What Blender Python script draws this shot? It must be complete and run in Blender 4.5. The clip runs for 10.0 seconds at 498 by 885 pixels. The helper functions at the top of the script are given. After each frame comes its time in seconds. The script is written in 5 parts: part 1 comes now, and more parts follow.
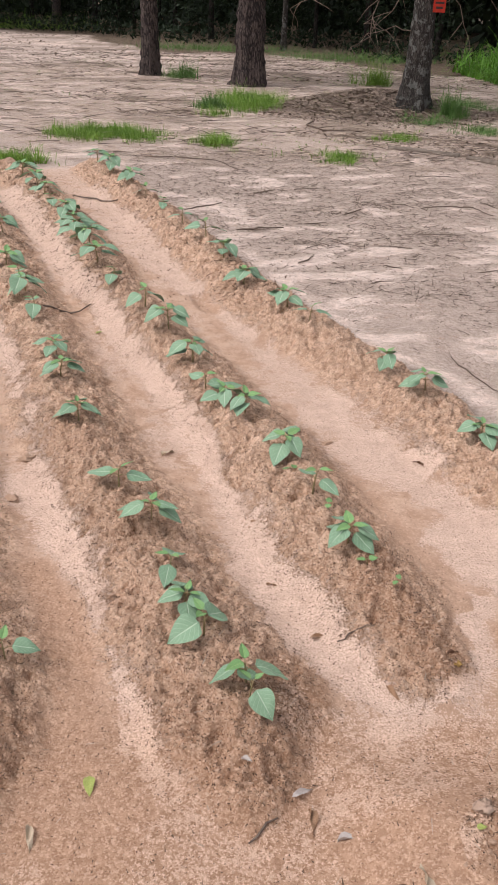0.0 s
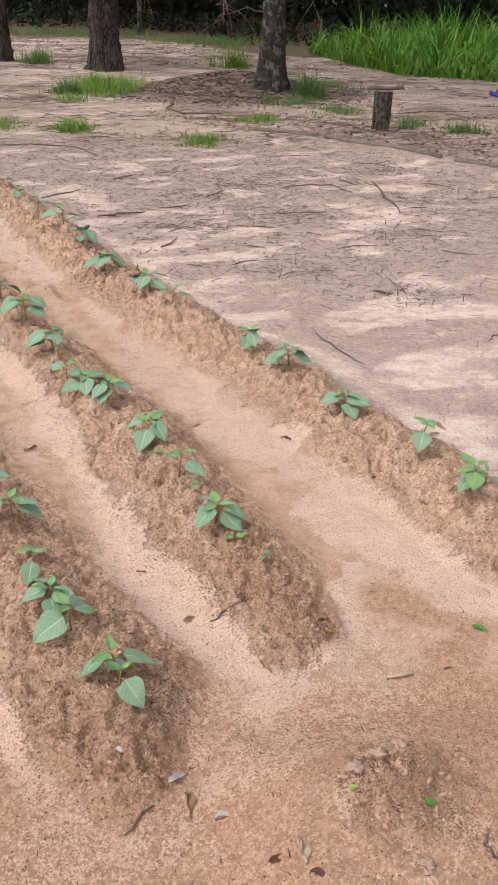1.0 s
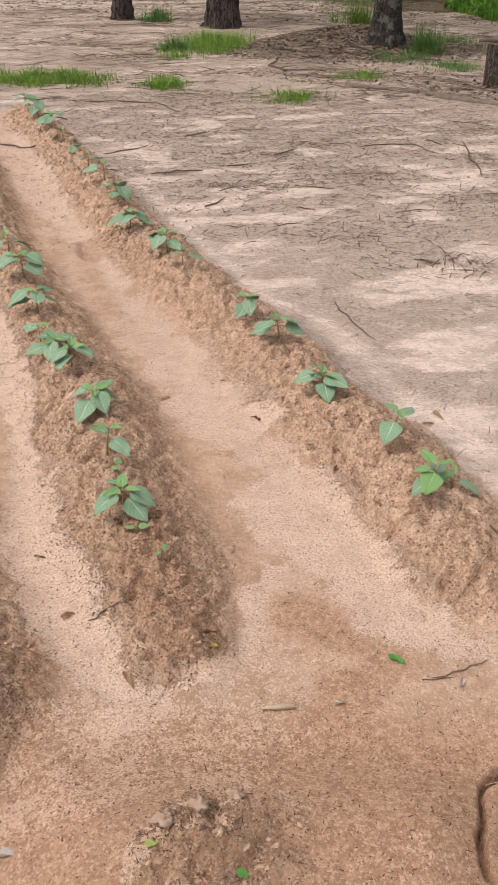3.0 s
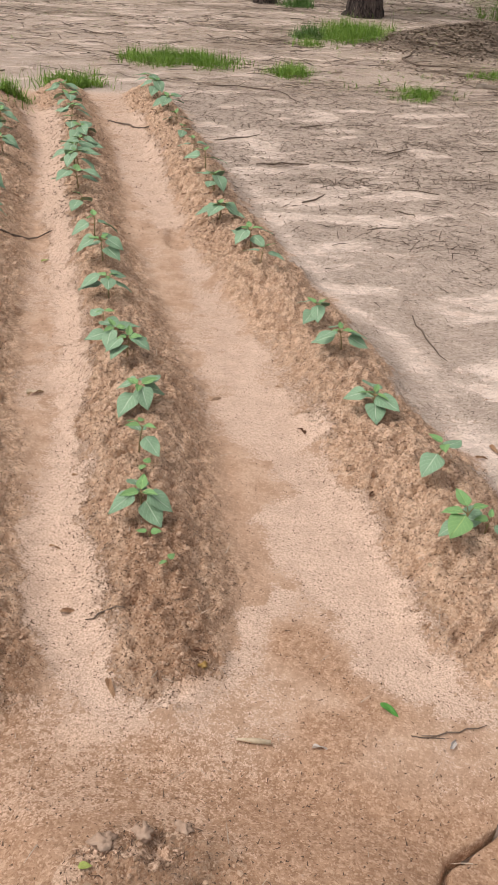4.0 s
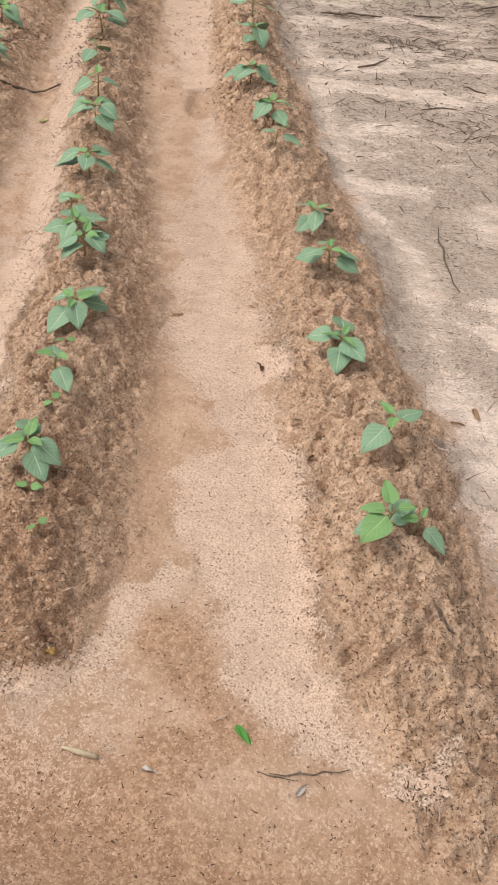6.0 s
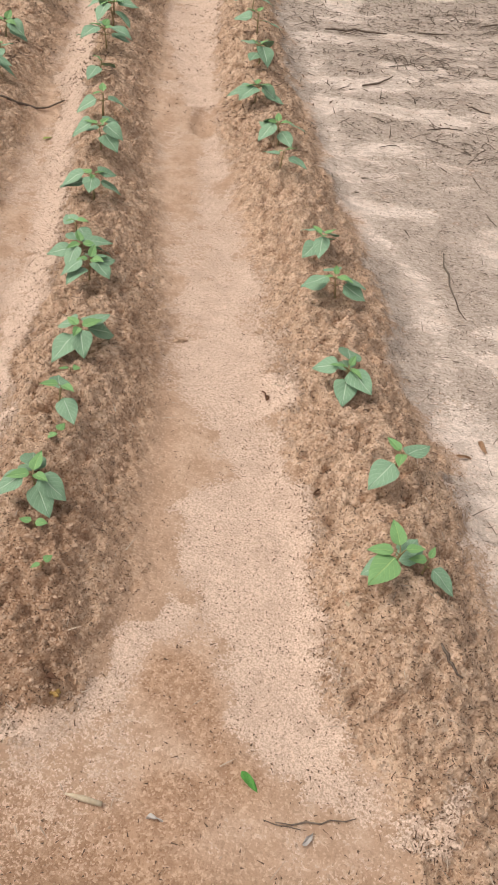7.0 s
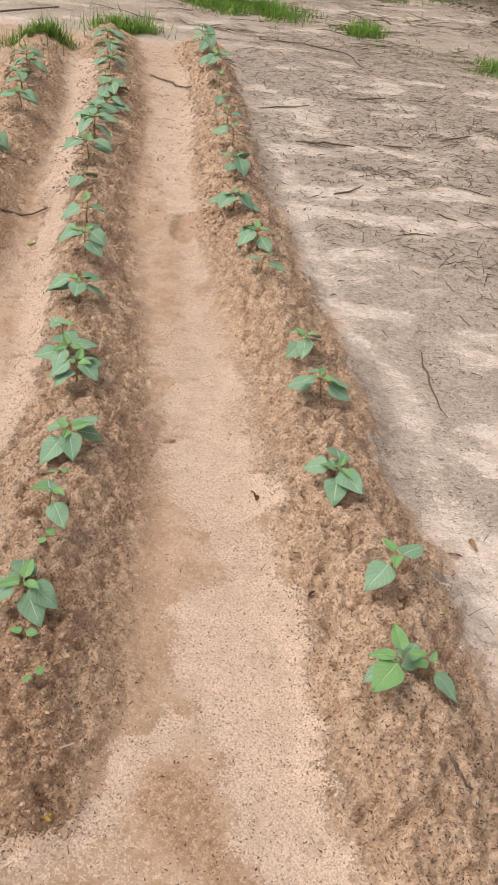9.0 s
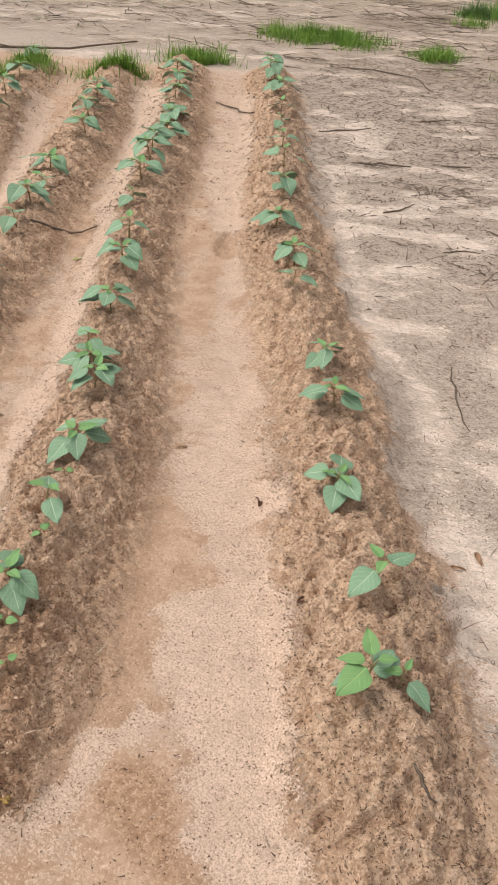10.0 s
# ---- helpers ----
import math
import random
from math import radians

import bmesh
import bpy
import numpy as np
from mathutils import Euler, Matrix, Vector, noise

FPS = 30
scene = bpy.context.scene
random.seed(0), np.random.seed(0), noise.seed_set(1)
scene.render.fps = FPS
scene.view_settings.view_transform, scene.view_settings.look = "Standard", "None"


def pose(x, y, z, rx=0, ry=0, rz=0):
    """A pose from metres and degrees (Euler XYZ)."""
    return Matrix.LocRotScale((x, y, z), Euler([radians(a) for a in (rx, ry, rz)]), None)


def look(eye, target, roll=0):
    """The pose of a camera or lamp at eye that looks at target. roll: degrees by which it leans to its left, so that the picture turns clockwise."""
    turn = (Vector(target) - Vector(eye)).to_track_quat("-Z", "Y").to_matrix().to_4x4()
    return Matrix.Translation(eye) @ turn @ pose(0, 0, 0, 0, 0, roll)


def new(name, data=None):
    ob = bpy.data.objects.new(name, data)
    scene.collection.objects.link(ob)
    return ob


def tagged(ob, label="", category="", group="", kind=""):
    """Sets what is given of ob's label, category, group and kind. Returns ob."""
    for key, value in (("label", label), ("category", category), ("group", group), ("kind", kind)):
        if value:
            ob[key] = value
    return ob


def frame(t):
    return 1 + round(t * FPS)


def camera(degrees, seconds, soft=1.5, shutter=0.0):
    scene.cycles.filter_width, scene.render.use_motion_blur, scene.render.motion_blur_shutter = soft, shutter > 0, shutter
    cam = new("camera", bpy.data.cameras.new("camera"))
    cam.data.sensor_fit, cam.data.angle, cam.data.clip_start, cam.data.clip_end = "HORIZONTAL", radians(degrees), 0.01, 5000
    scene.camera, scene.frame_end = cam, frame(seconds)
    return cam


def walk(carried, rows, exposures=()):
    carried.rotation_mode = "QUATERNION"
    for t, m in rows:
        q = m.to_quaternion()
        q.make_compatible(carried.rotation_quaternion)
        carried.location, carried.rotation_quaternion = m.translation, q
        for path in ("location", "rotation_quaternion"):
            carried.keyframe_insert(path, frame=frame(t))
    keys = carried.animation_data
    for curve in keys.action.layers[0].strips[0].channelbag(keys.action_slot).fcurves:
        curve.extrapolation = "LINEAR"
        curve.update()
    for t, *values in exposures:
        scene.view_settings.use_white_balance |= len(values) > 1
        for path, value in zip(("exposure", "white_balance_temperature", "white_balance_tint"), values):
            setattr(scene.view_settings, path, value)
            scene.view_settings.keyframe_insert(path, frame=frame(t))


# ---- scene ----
# camera and its walk
cam = camera(34.1, 10.0, 0.8)
PATH = [
    (0, (0.059, 0.001, 1.551), (0.078, 1.752, 0.583), 2.3),
    (0.5, (0.072, 0.001, 1.552), (0.239, 1.746, 0.59), 1.8),
    (1, (0.155, 0.012, 1.525), (0.438, 1.729, 0.539), 2.1),
    (1.5, (0.349, 0.011, 1.513), (0.608, 1.728, 0.521), 1.0),
    (2, (0.472, 0.042, 1.477), (0.608, 1.76, 0.462), -0.6),
    (2.2, (0.532, 0.074, 1.471), (0.655, 1.783, 0.441), -0.8),
    (3.3, (0.829, 0.272, 1.412), (0.752, 1.959, 0.341), 1.6),
    (3.5, (0.88, 0.264, 1.428), (0.785, 1.943, 0.344), 2.6),
    (4, (0.935, 0.36, 1.452), (0.667, 2.016, 0.364), 2.9),
    (4.5, (0.955, 0.678, 1.461), (0.584, 2.267, 0.306), 4.2),
    (5, (0.992, 0.816, 1.467), (0.693, 2.333, 0.199), 6.6),
    (5.5, (1.197, 0.849, 1.46), (0.818, 2.265, 0.1), 4.8),
    (5.7, (1.256, 0.851, 1.474), (0.86, 2.241, 0.091), 4.8),
    (7, (1.2, 0.91, 1.546), (0.808, 2.306, 0.168), 5.9),
    (7.5, (1.194, 0.923, 1.544), (0.81, 2.334, 0.18), 6.6),
    (8, (1.183, 0.919, 1.556), (0.807, 2.346, 0.206), 6.7),
    (8.5, (1.152, 0.915, 1.562), (0.783, 2.364, 0.234), 6.8),
    (9, (1.133, 0.911, 1.557), (0.755, 2.465, 0.355), 6.5),
    (9.5, (1.189, 0.925, 1.53), (0.803, 2.538, 0.413), 5.7),
    (10, (1.373, 0.954, 1.521), (0.778, 2.472, 0.362), 3.4),
]
EXPOSURES = [(0.0, -0.03, 6450, 15), (1.0, -0.03, 6600, 15), (2.0, -0.08, 6850, 14), (3.5, -0.10, 6850, 13), (4.5, -0.08, 6850, 9), (7.5, -0.06, 6850, 8), (10.0, -0.06, 6800, 7)]
walk(cam, [(t, look(eye, target, roll)) for t, eye, target, roll in PATH], EXPOSURES)

# ---- world, sun ----
world = bpy.data.worlds.new("overcast_sky")
scene.world = world
world.use_nodes = True
wn = world.node_tree.nodes
wl = world.node_tree.links
sky = wn.new("ShaderNodeTexSky")
sky.sky_type = "NISHITA"
sky.sun_disc = False
sky.sun_elevation = radians(60)
sky.sun_rotation = radians(252)
sky.dust_density = 4.0
sky.air_density = 0.8
sky.ozone_density = 0.6
cloud = wn.new("ShaderNodeHueSaturation")
cloud.inputs["Saturation"].default_value = 0.22
wl.new(sky.outputs["Color"], cloud.inputs["Color"])
wl.new(cloud.outputs["Color"], wn["Background"].inputs["Color"])
wn["Background"].inputs["Strength"].default_value = 0.205
sun_data = bpy.data.lights.new("sun", "SUN")
sun_data.energy = 0.55
sun_data.angle = radians(28)
sun_data.color = (1.0, 0.95, 0.88)
sun = new("sun", sun_data)
sun.matrix_world = look((-4.0, 0.0, 7.0), (0.0, 1.0, 0.0))


# ---- helpers of this scene ----
def hash01(ix, iy, seed):
    h = np.sin(ix * 127.1 + iy * 311.7 + seed * 74.7) * 43758.5453
    return h - np.floor(h)


def value(x, y, seed=0):
    """Smooth value noise between 0 and 1."""
    ix, iy = np.floor(x), np.floor(y)
    fx, fy = x - ix, y - iy
    fx, fy = fx * fx * (3 - 2 * fx), fy * fy * (3 - 2 * fy)
    a, b = hash01(ix, iy, seed), hash01(ix + 1, iy, seed)
    c, d = hash01(ix, iy + 1, seed), hash01(ix + 1, iy + 1, seed)
    return (a + (b - a) * fx) * (1 - fy) + (c + (d - c) * fx) * fy


def fbm(x, y, octaves=4, seed=0):
    total, amp, norm = 0.0, 1.0, 0.0
    for k in range(octaves):
        f = 2.03 ** k
        c, s = math.cos(0.6 * k), math.sin(0.6 * k)
        total = total + amp * value((x * c - y * s) * f, (x * s + y * c) * f, seed + k)
        norm += amp
        amp *= 0.5
    return total / norm


def step(a, b, x):
    t = np.clip((x - a) / (b - a), 0, 1)
    return t * t * (3 - 2 * t)


def along(x, y, line):
    """Distance of points to a line of corners, and how far along it the nearest place lies (0 to 1)."""
    best, where = np.full(np.shape(x), 1e9), np.zeros(np.shape(x))
    n = len(line) - 1
    for k in range(n):
        (ax, ay), (bx, by) = line[k], line[k + 1]
        dx, dy = bx - ax, by - ay
        t = np.clip(((x - ax) * dx + (y - ay) * dy) / (dx * dx + dy * dy), 0, 1)
        d = np.hypot(x - ax - t * dx, y - ay - t * dy)
        near = d < best
        best = np.where(near, d, best)
        where = np.where(near, (k + t) / n, where)
    return best, where


def mesh_of(name, verts, faces, material, smooth=True):
    me = bpy.data.meshes.new(name)
    me.from_pydata([tuple(v) for v in verts], [], [tuple(f) for f in faces])
    if smooth:
        me.polygons.foreach_set("use_smooth", [True] * len(me.polygons))
    if material:
        me.materials.append(material)
    me.update()
    return me


def part(name, bm, material, parent=None, label="", smooth=True):
    """Links a bmesh as one mesh object, under a thing or a part."""
    me = bpy.data.meshes.new(name)
    bm.to_mesh(me)
    bm.free()
    for p in me.polygons:
        p.use_smooth = smooth
    me.materials.append(material)
    ob = new(name, me)
    if parent is not None:
        ob.parent = parent
    if label:
        ob["label"] = label
    return ob


def tube(bm, points, radii, sides=6, cap=True):
    """Adds a bent, tapered round rod to bm."""
    pts = [Vector(p) for p in points]
    rings = []
    for k, p in enumerate(pts):
        way = (pts[min(k + 1, len(pts) - 1)] - pts[max(k - 1, 0)]).normalized()
        side = way.cross(Vector((0.31, 0.2, 0.93)))
        if side.length < 0.05:
            side = way.cross(Vector((1, 0, 0)))
        side.normalize()
        up = side.cross(way)
        r = radii[k]
        rings.append([bm.verts.new(p + r * (math.cos(2 * math.pi * j / sides) * side + math.sin(2 * math.pi * j / sides) * up)) for j in range(sides)])
    for a, b in zip(rings, rings[1:]):
        for j in range(sides):
            bm.faces.new((a[j], a[(j + 1) % sides], b[(j + 1) % sides], b[j]))
    if cap:
        bm.faces.new(list(reversed(rings[0])))
        bm.faces.new(rings[-1])


def bent(start, way, length, rng, wobble=0.12, n=6, sag=0.0):
    """Corners of a crooked twig."""
    p, d = Vector(start), Vector(way).normalized()
    out = [p.copy()]
    for k in range(n):
        d = (d + Vector((rng.uniform(-1, 1), rng.uniform(-1, 1), rng.uniform(-0.4, 0.4) - sag)) * wobble).normalized()
        p = p + d * (length / n)
        out.append(p.copy())
    return out


# ---- materials ----
class Nodes:
    """A node material, with short ways to add and join nodes."""

    def __init__(self, name, roughness=0.9):
        self.m = bpy.data.materials.new(name)
        self.m.use_nodes = True
        self.t = self.m.node_tree
        self.b = self.t.nodes["Principled BSDF"]
        self.b.inputs["Roughness"].default_value = roughness
        self.b.inputs["Specular IOR Level"].default_value = 0.25

    def add(self, kind, **values):
        n = self.t.nodes.new(kind)
        for k, v in values.items():
            n.inputs[k.replace("_", " ")].default_value = v
        return n

    def join(self, a, b):
        self.t.links.new(a, b)

    def noise(self, scale, detail=4.0, rough=0.55, vector=None, distortion=0.0):
        n = self.add("ShaderNodeTexNoise", Scale=scale, Detail=detail, Roughness=rough, Distortion=distortion)
        if vector:
            self.join(vector, n.inputs["Vector"])
        return n.outputs["Fac"]

    def ramp(self, fac, lo, hi):
        n = self.add("ShaderNodeMapRange", From_Min=lo, From_Max=hi)
        n.interpolation_type = "SMOOTHSTEP"
        self.join(fac, n.inputs["Value"])
        return n.outputs["Result"]

    def maths(self, op, a, b=None):
        n = self.t.nodes.new("ShaderNodeMath")
        n.operation = op
        for k, v in enumerate((a, b)):
            if v is None:
                continue
            if isinstance(v, (int, float)):
                n.inputs[k].default_value = v
            else:
                self.join(v, n.inputs[k])
        return n.outputs[0]

    def mix(self, fac, a, b):
        n = self.t.nodes.new("ShaderNodeMix")
        n.data_type = "RGBA"
        for k, v in ((0, fac), (6, a), (7, b)):
            if isinstance(v, (int, float)):
                n.inputs[k].default_value = v
            elif isinstance(v, tuple):
                n.inputs[k].default_value = (*v, 1)
            else:
                self.join(v, n.inputs[k])
        return n.outputs[2]

    def attr(self, name):
        n = self.t.nodes.new("ShaderNodeAttribute")
        n.attribute_name = name
        return n.outputs["Fac"]

    def place(self, sx=1, sy=1, sz=1):
        g = self.t.nodes.new("ShaderNodeTexCoord")
        m = self.add("ShaderNodeMapping", Scale=(sx, sy, sz))
        self.join(g.outputs["Object"], m.inputs["Vector"])
        return m.outputs["Vector"]

    def bump(self, height, distance, strength=1.0):
        n = self.add("ShaderNodeBump", Distance=distance, Strength=strength)
        self.join(height, n.inputs["Height"])
        self.join(n.outputs["Normal"], self.b.inputs["Normal"])

    def colour(self, c):
        if isinstance(c, tuple):
            self.b.inputs["Base Color"].default_value = (*c, 1)
        else:
            self.join(c, self.b.inputs["Base Color"])
        return self.m

    def island(self):
        return self.t.nodes.new("ShaderNodeNewGeometry").outputs["Random Per Island"]

    def chance(self):
        return self.t.nodes.new("ShaderNodeObjectInfo").outputs["Random"]


def ground_material():
    n = Nodes("sandy_soil", 0.95)
    p = n.place()
    big = n.noise(2.0, 5, 0.6, p)
    mid, fine, grain = n.noise(11, 8, 0.72, p), n.noise(46, 8, 0.75, p), n.noise(210, 5, 0.75, p)

    def cells(scale, vector=p):
        v = n.add("ShaderNodeTexVoronoi", Scale=scale, Randomness=1.0)
        n.join(vector, v.inputs["Vector"])
        sep = n.t.nodes.new("ShaderNodeSeparateColor")
        n.join(v.outputs["Color"], sep.inputs[0])
        return v.outputs["Distance"], sep.outputs[0]

    warp = n.add("ShaderNodeMix")
    warp.data_type = "VECTOR"
    warp.inputs[0].default_value = 0.012
    shake = n.add("ShaderNodeTexNoise", Scale=60.0, Detail=3.0)
    n.join(p, shake.inputs["Vector"])
    n.join(p, warp.inputs[4])
    n.join(shake.outputs["Color"], warp.inputs[5])
    wp = warp.outputs[1]
    clod_d, clod = cells(34, wp)
    crumb_d, crumb = cells(85, wp)
    bit_d, bit = cells(240, wp)
    tilled = n.attr("till")
    speck_d, speck = cells(125, wp)
    pit_d, pit = cells(75, wp)
    # tilled soil: crumbs of many tones, with painted crease shade, on a brown body
    soil = n.mix(n.ramp(mid, 0.40, 0.60), (0.57, 0.367, 0.245), (0.70, 0.478, 0.337))
    soil = n.mix(n.maths("MULTIPLY", n.ramp(fine, 0.52, 0.60), 0.7), soil, (0.773, 0.566, 0.429))
    soil = n.mix(n.maths("MULTIPLY", n.ramp(fine, 0.46, 0.39), 0.45), soil, (0.320, 0.195, 0.125))
    soil = n.mix(n.maths("MULTIPLY", n.ramp(clod, 0.62, 0.95), 0.18), soil, (0.707, 0.518, 0.392))
    soil = n.mix(n.maths("MULTIPLY", n.ramp(clod, 0.30, 0.05), 0.22), soil, (0.309, 0.183, 0.116))
    soil = n.mix(n.maths("MULTIPLY", n.ramp(crumb, 0.72, 0.95), 0.45), soil, (0.773, 0.556, 0.419))
    # shade of the gaps between crumbs and clods, put into the colour
    crease_shade = n.maths("MULTIPLY", n.ramp(n.maths("ADD", crumb_d, n.maths("MULTIPLY", n.maths("SUBTRACT", fine, 0.5), 0.9)), 0.42, 0.62), n.ramp(mid, 0.62, 0.44))
    soil = n.mix(n.maths("MULTIPLY", crease_shade, 0.35), soil, (0.260, 0.142, 0.084))
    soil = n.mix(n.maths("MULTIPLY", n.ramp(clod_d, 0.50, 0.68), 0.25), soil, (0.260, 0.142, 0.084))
    soil = n.mix(n.maths("MULTIPLY", n.ramp(bit, 0.66, 0.90), 0.45), soil, (0.78, 0.585, 0.435))
    soil = n.mix(n.maths("MULTIPLY", n.ramp(bit, 0.24, 0.06), 0.55), soil, (0.277, 0.158, 0.099))
    # small pits drawn as dark colour that stands for their shade
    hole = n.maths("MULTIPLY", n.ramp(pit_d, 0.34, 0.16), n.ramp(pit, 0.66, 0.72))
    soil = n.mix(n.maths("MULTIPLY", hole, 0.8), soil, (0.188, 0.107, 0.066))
    # dark spots: bark bits, plus undercut shade put into the colour
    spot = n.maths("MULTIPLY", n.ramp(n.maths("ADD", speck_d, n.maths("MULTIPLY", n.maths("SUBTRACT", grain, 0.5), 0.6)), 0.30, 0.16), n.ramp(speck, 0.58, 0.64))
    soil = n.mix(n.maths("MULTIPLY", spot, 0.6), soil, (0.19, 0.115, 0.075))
    # smooth hardpan of the furrow floors
    pan = n.mix(n.ramp(mid, 0.38, 0.62), (0.453, 0.291, 0.198), (0.580, 0.397, 0.288))
    pan = n.mix(n.maths("MULTIPLY", n.ramp(bit, 0.70, 0.92), 0.35), pan, (0.752, 0.545, 0.408))
    pan = n.mix(n.maths("MULTIPLY", n.ramp(bit, 0.20, 0.06), 0.35), pan, (0.298, 0.187, 0.124))
    pan = n.mix(n.maths("MULTIPLY", n.ramp(fine, 0.45, 0.38), 0.35), pan, (0.364, 0.234, 0.161))
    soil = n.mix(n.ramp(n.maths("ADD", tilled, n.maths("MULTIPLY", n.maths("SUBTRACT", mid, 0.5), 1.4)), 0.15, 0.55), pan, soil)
    damp = n.ramp(n.maths("ADD", n.attr("damp"), n.maths("MULTIPLY", n.maths("SUBTRACT", mid, 0.5), 1.2)), 0.30, 0.95)
    wet = n.mix(n.ramp(fine, 0.42, 0.58), (0.335, 0.190, 0.115), (0.465, 0.285, 0.183))
    wet = n.mix(n.maths("MULTIPLY", n.ramp(bit, 0.66, 0.9), 0.5), wet, (0.67, 0.46, 0.33))
    wet = n.mix(n.maths("MULTIPLY", n.ramp(bit, 0.24, 0.06), 0.5), wet, (0.217, 0.110, 0.059))
    soil = n.mix(n.maths("MULTIPLY", damp, 0.85), soil, wet)
    # washed pale sand
    sand = n.mix(n.ramp(grain, 0.40, 0.60), (0.455, 0.315, 0.235), (0.745, 0.55, 0.435))
    sand = n.mix(n.maths("MULTIPLY", n.ramp(bit, 0.3, 1.0), 0.3), sand, (0.75, 0.565, 0.455))
    sand = n.mix(n.maths("MULTIPLY", n.attr("yard"), 0.8), sand, n.mix(n.ramp(grain, 0.40, 0.60), (0.62, 0.503, 0.432), (0.85, 0.725, 0.648)))
    sand = n.mix(n.maths("MULTIPLY", n.ramp(mid, 0.49, 0.60), 0.4), sand, (0.47, 0.325, 0.245))
    sand = n.mix(n.maths("MULTIPLY", n.ramp(n.attr("damp"), 0.45, 0.95), 0.7), sand, n.mix(n.ramp(grain, 0.42, 0.58), (0.50, 0.315, 0.21), (0.68, 0.46, 0.33)))
    dot_d, dot = cells(66, wp)
    loose = n.ramp(n.noise(6, 4, 0.6, p), 0.42, 0.56)
    spot = n.maths("MULTIPLY", n.maths("MULTIPLY", n.ramp(dot_d, 0.19, 0.11), n.ramp(dot, 0.45, 0.52)), loose)
    sand = n.mix(n.maths("MULTIPLY", spot, 0.9), sand, (0.18, 0.112, 0.075))
    spot = n.maths("MULTIPLY", n.ramp(speck_d, 0.30, 0.18), n.ramp(speck, 0.60, 0.66))
    sand = n.mix(n.maths("MULTIPLY", spot, 0.85), sand, (0.22, 0.14, 0.095))
    edge = n.maths("ADD", n.maths("MULTIPLY", n.maths("SUBTRACT", mid, 0.5), 1.3), n.maths("MULTIPLY", n.maths("SUBTRACT", fine, 0.5), 1.1))
    edge = n.maths("ADD", edge, n.maths("MULTIPLY", n.maths("SUBTRACT", bit, 0.5), 0.40))
    cover = n.ramp(n.maths("ADD", n.attr("sand"), edge), 0.40, 0.64)
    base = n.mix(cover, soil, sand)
    # tan crust and rotted litter of the open yard
    q = n.place(1.0, 1.5, 1.0)
    streak = n.noise(7, 9, 0.78, q)
    drift = n.noise(24, 9, 0.85, n.place(1.0, 2.6, 1.0))
    shred = n.noise(75, 8, 0.80, q)
    crust = n.mix(n.ramp(streak, 0.40, 0.60), (0.405, 0.314, 0.262), (0.535, 0.426, 0.360))
    crust = n.mix(n.maths("MULTIPLY", n.ramp(shred, 0.46, 0.40), 0.6), crust, (0.22, 0.16, 0.122))
    crust = n.mix(n.maths("MULTIPLY", n.ramp(drift, 0.47, 0.42), 0.6), crust, (0.23, 0.168, 0.128))
    crust = n.mix(n.maths("MULTIPLY", n.ramp(drift, 0.54, 0.59), 0.5), crust, (0.64, 0.53, 0.44))
    crust = n.mix(n.maths("MULTIPLY", n.ramp(shred, 0.53, 0.60), 0.45), crust, (0.64, 0.53, 0.44))
    crust = n.mix(n.maths("MULTIPLY", n.ramp(bit, 0.20, 0.05), 0.45), crust, (0.22, 0.165, 0.128))
    crust = n.mix(n.maths("MULTIPLY", n.ramp(bit, 0.80, 0.95), 0.4), crust, (0.76, 0.65, 0.55))
    lit = n.maths("ADD", n.maths("MULTIPLY", n.maths("SUBTRACT", streak, 0.5), 4.2), n.maths("ADD", n.maths("MULTIPLY", n.maths("SUBTRACT", shred, 0.5), 3.4), n.maths("MULTIPLY", n.maths("SUBTRACT", drift, 0.5), 2.6)))
    litter = n.maths("MULTIPLY", n.ramp(n.maths("ADD", n.attr("litter"), lit), 0.16, 0.34), n.ramp(n.attr("yard"), 0.3, 0.8))
    base = n.mix(litter, base, crust)
    # leaf mould of the woods and under the weeds
    mould = n.mix(n.ramp(fine, 0.38, 0.62), (0.05, 0.035, 0.023), (0.24, 0.175, 0.12))
    base = n.mix(n.ramp(n.maths("ADD", n.attr("mould"), n.maths("MULTIPLY", n.maths("SUBTRACT", fine, 0.5), 1.0)), 0.25, 0.8), base, mould)
    dome = n.maths("SUBTRACT", 1.0, crumb_d)
    height = n.maths("ADD", n.maths("MULTIPLY", fine, 0.9), n.maths("ADD", n.maths("MULTIPLY", n.maths("MULTIPLY", n.maths("ADD", dome, n.maths("MULTIPLY", n.maths("SUBTRACT", 1.0, clod_d), 0.7)), tilled), 0.45), n.maths("MULTIPLY", n.maths("SUBTRACT", 1.0, bit_d), 0.14)))
    smooth = n.maths("SUBTRACT", 1.0, n.maths("MULTIPLY", n.maths("MAXIMUM", n.maths("MULTIPLY", cover, 0.62), n.maths("MAXIMUM", n.maths("MULTIPLY", litter, 0.30), n.maths("MULTIPLY", n.maths("SUBTRACT", 1.0, tilled), 0.5))), 1.0))
    n.bump(n.maths("MULTIPLY", height, smooth), 0.011, 1.0)
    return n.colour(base)


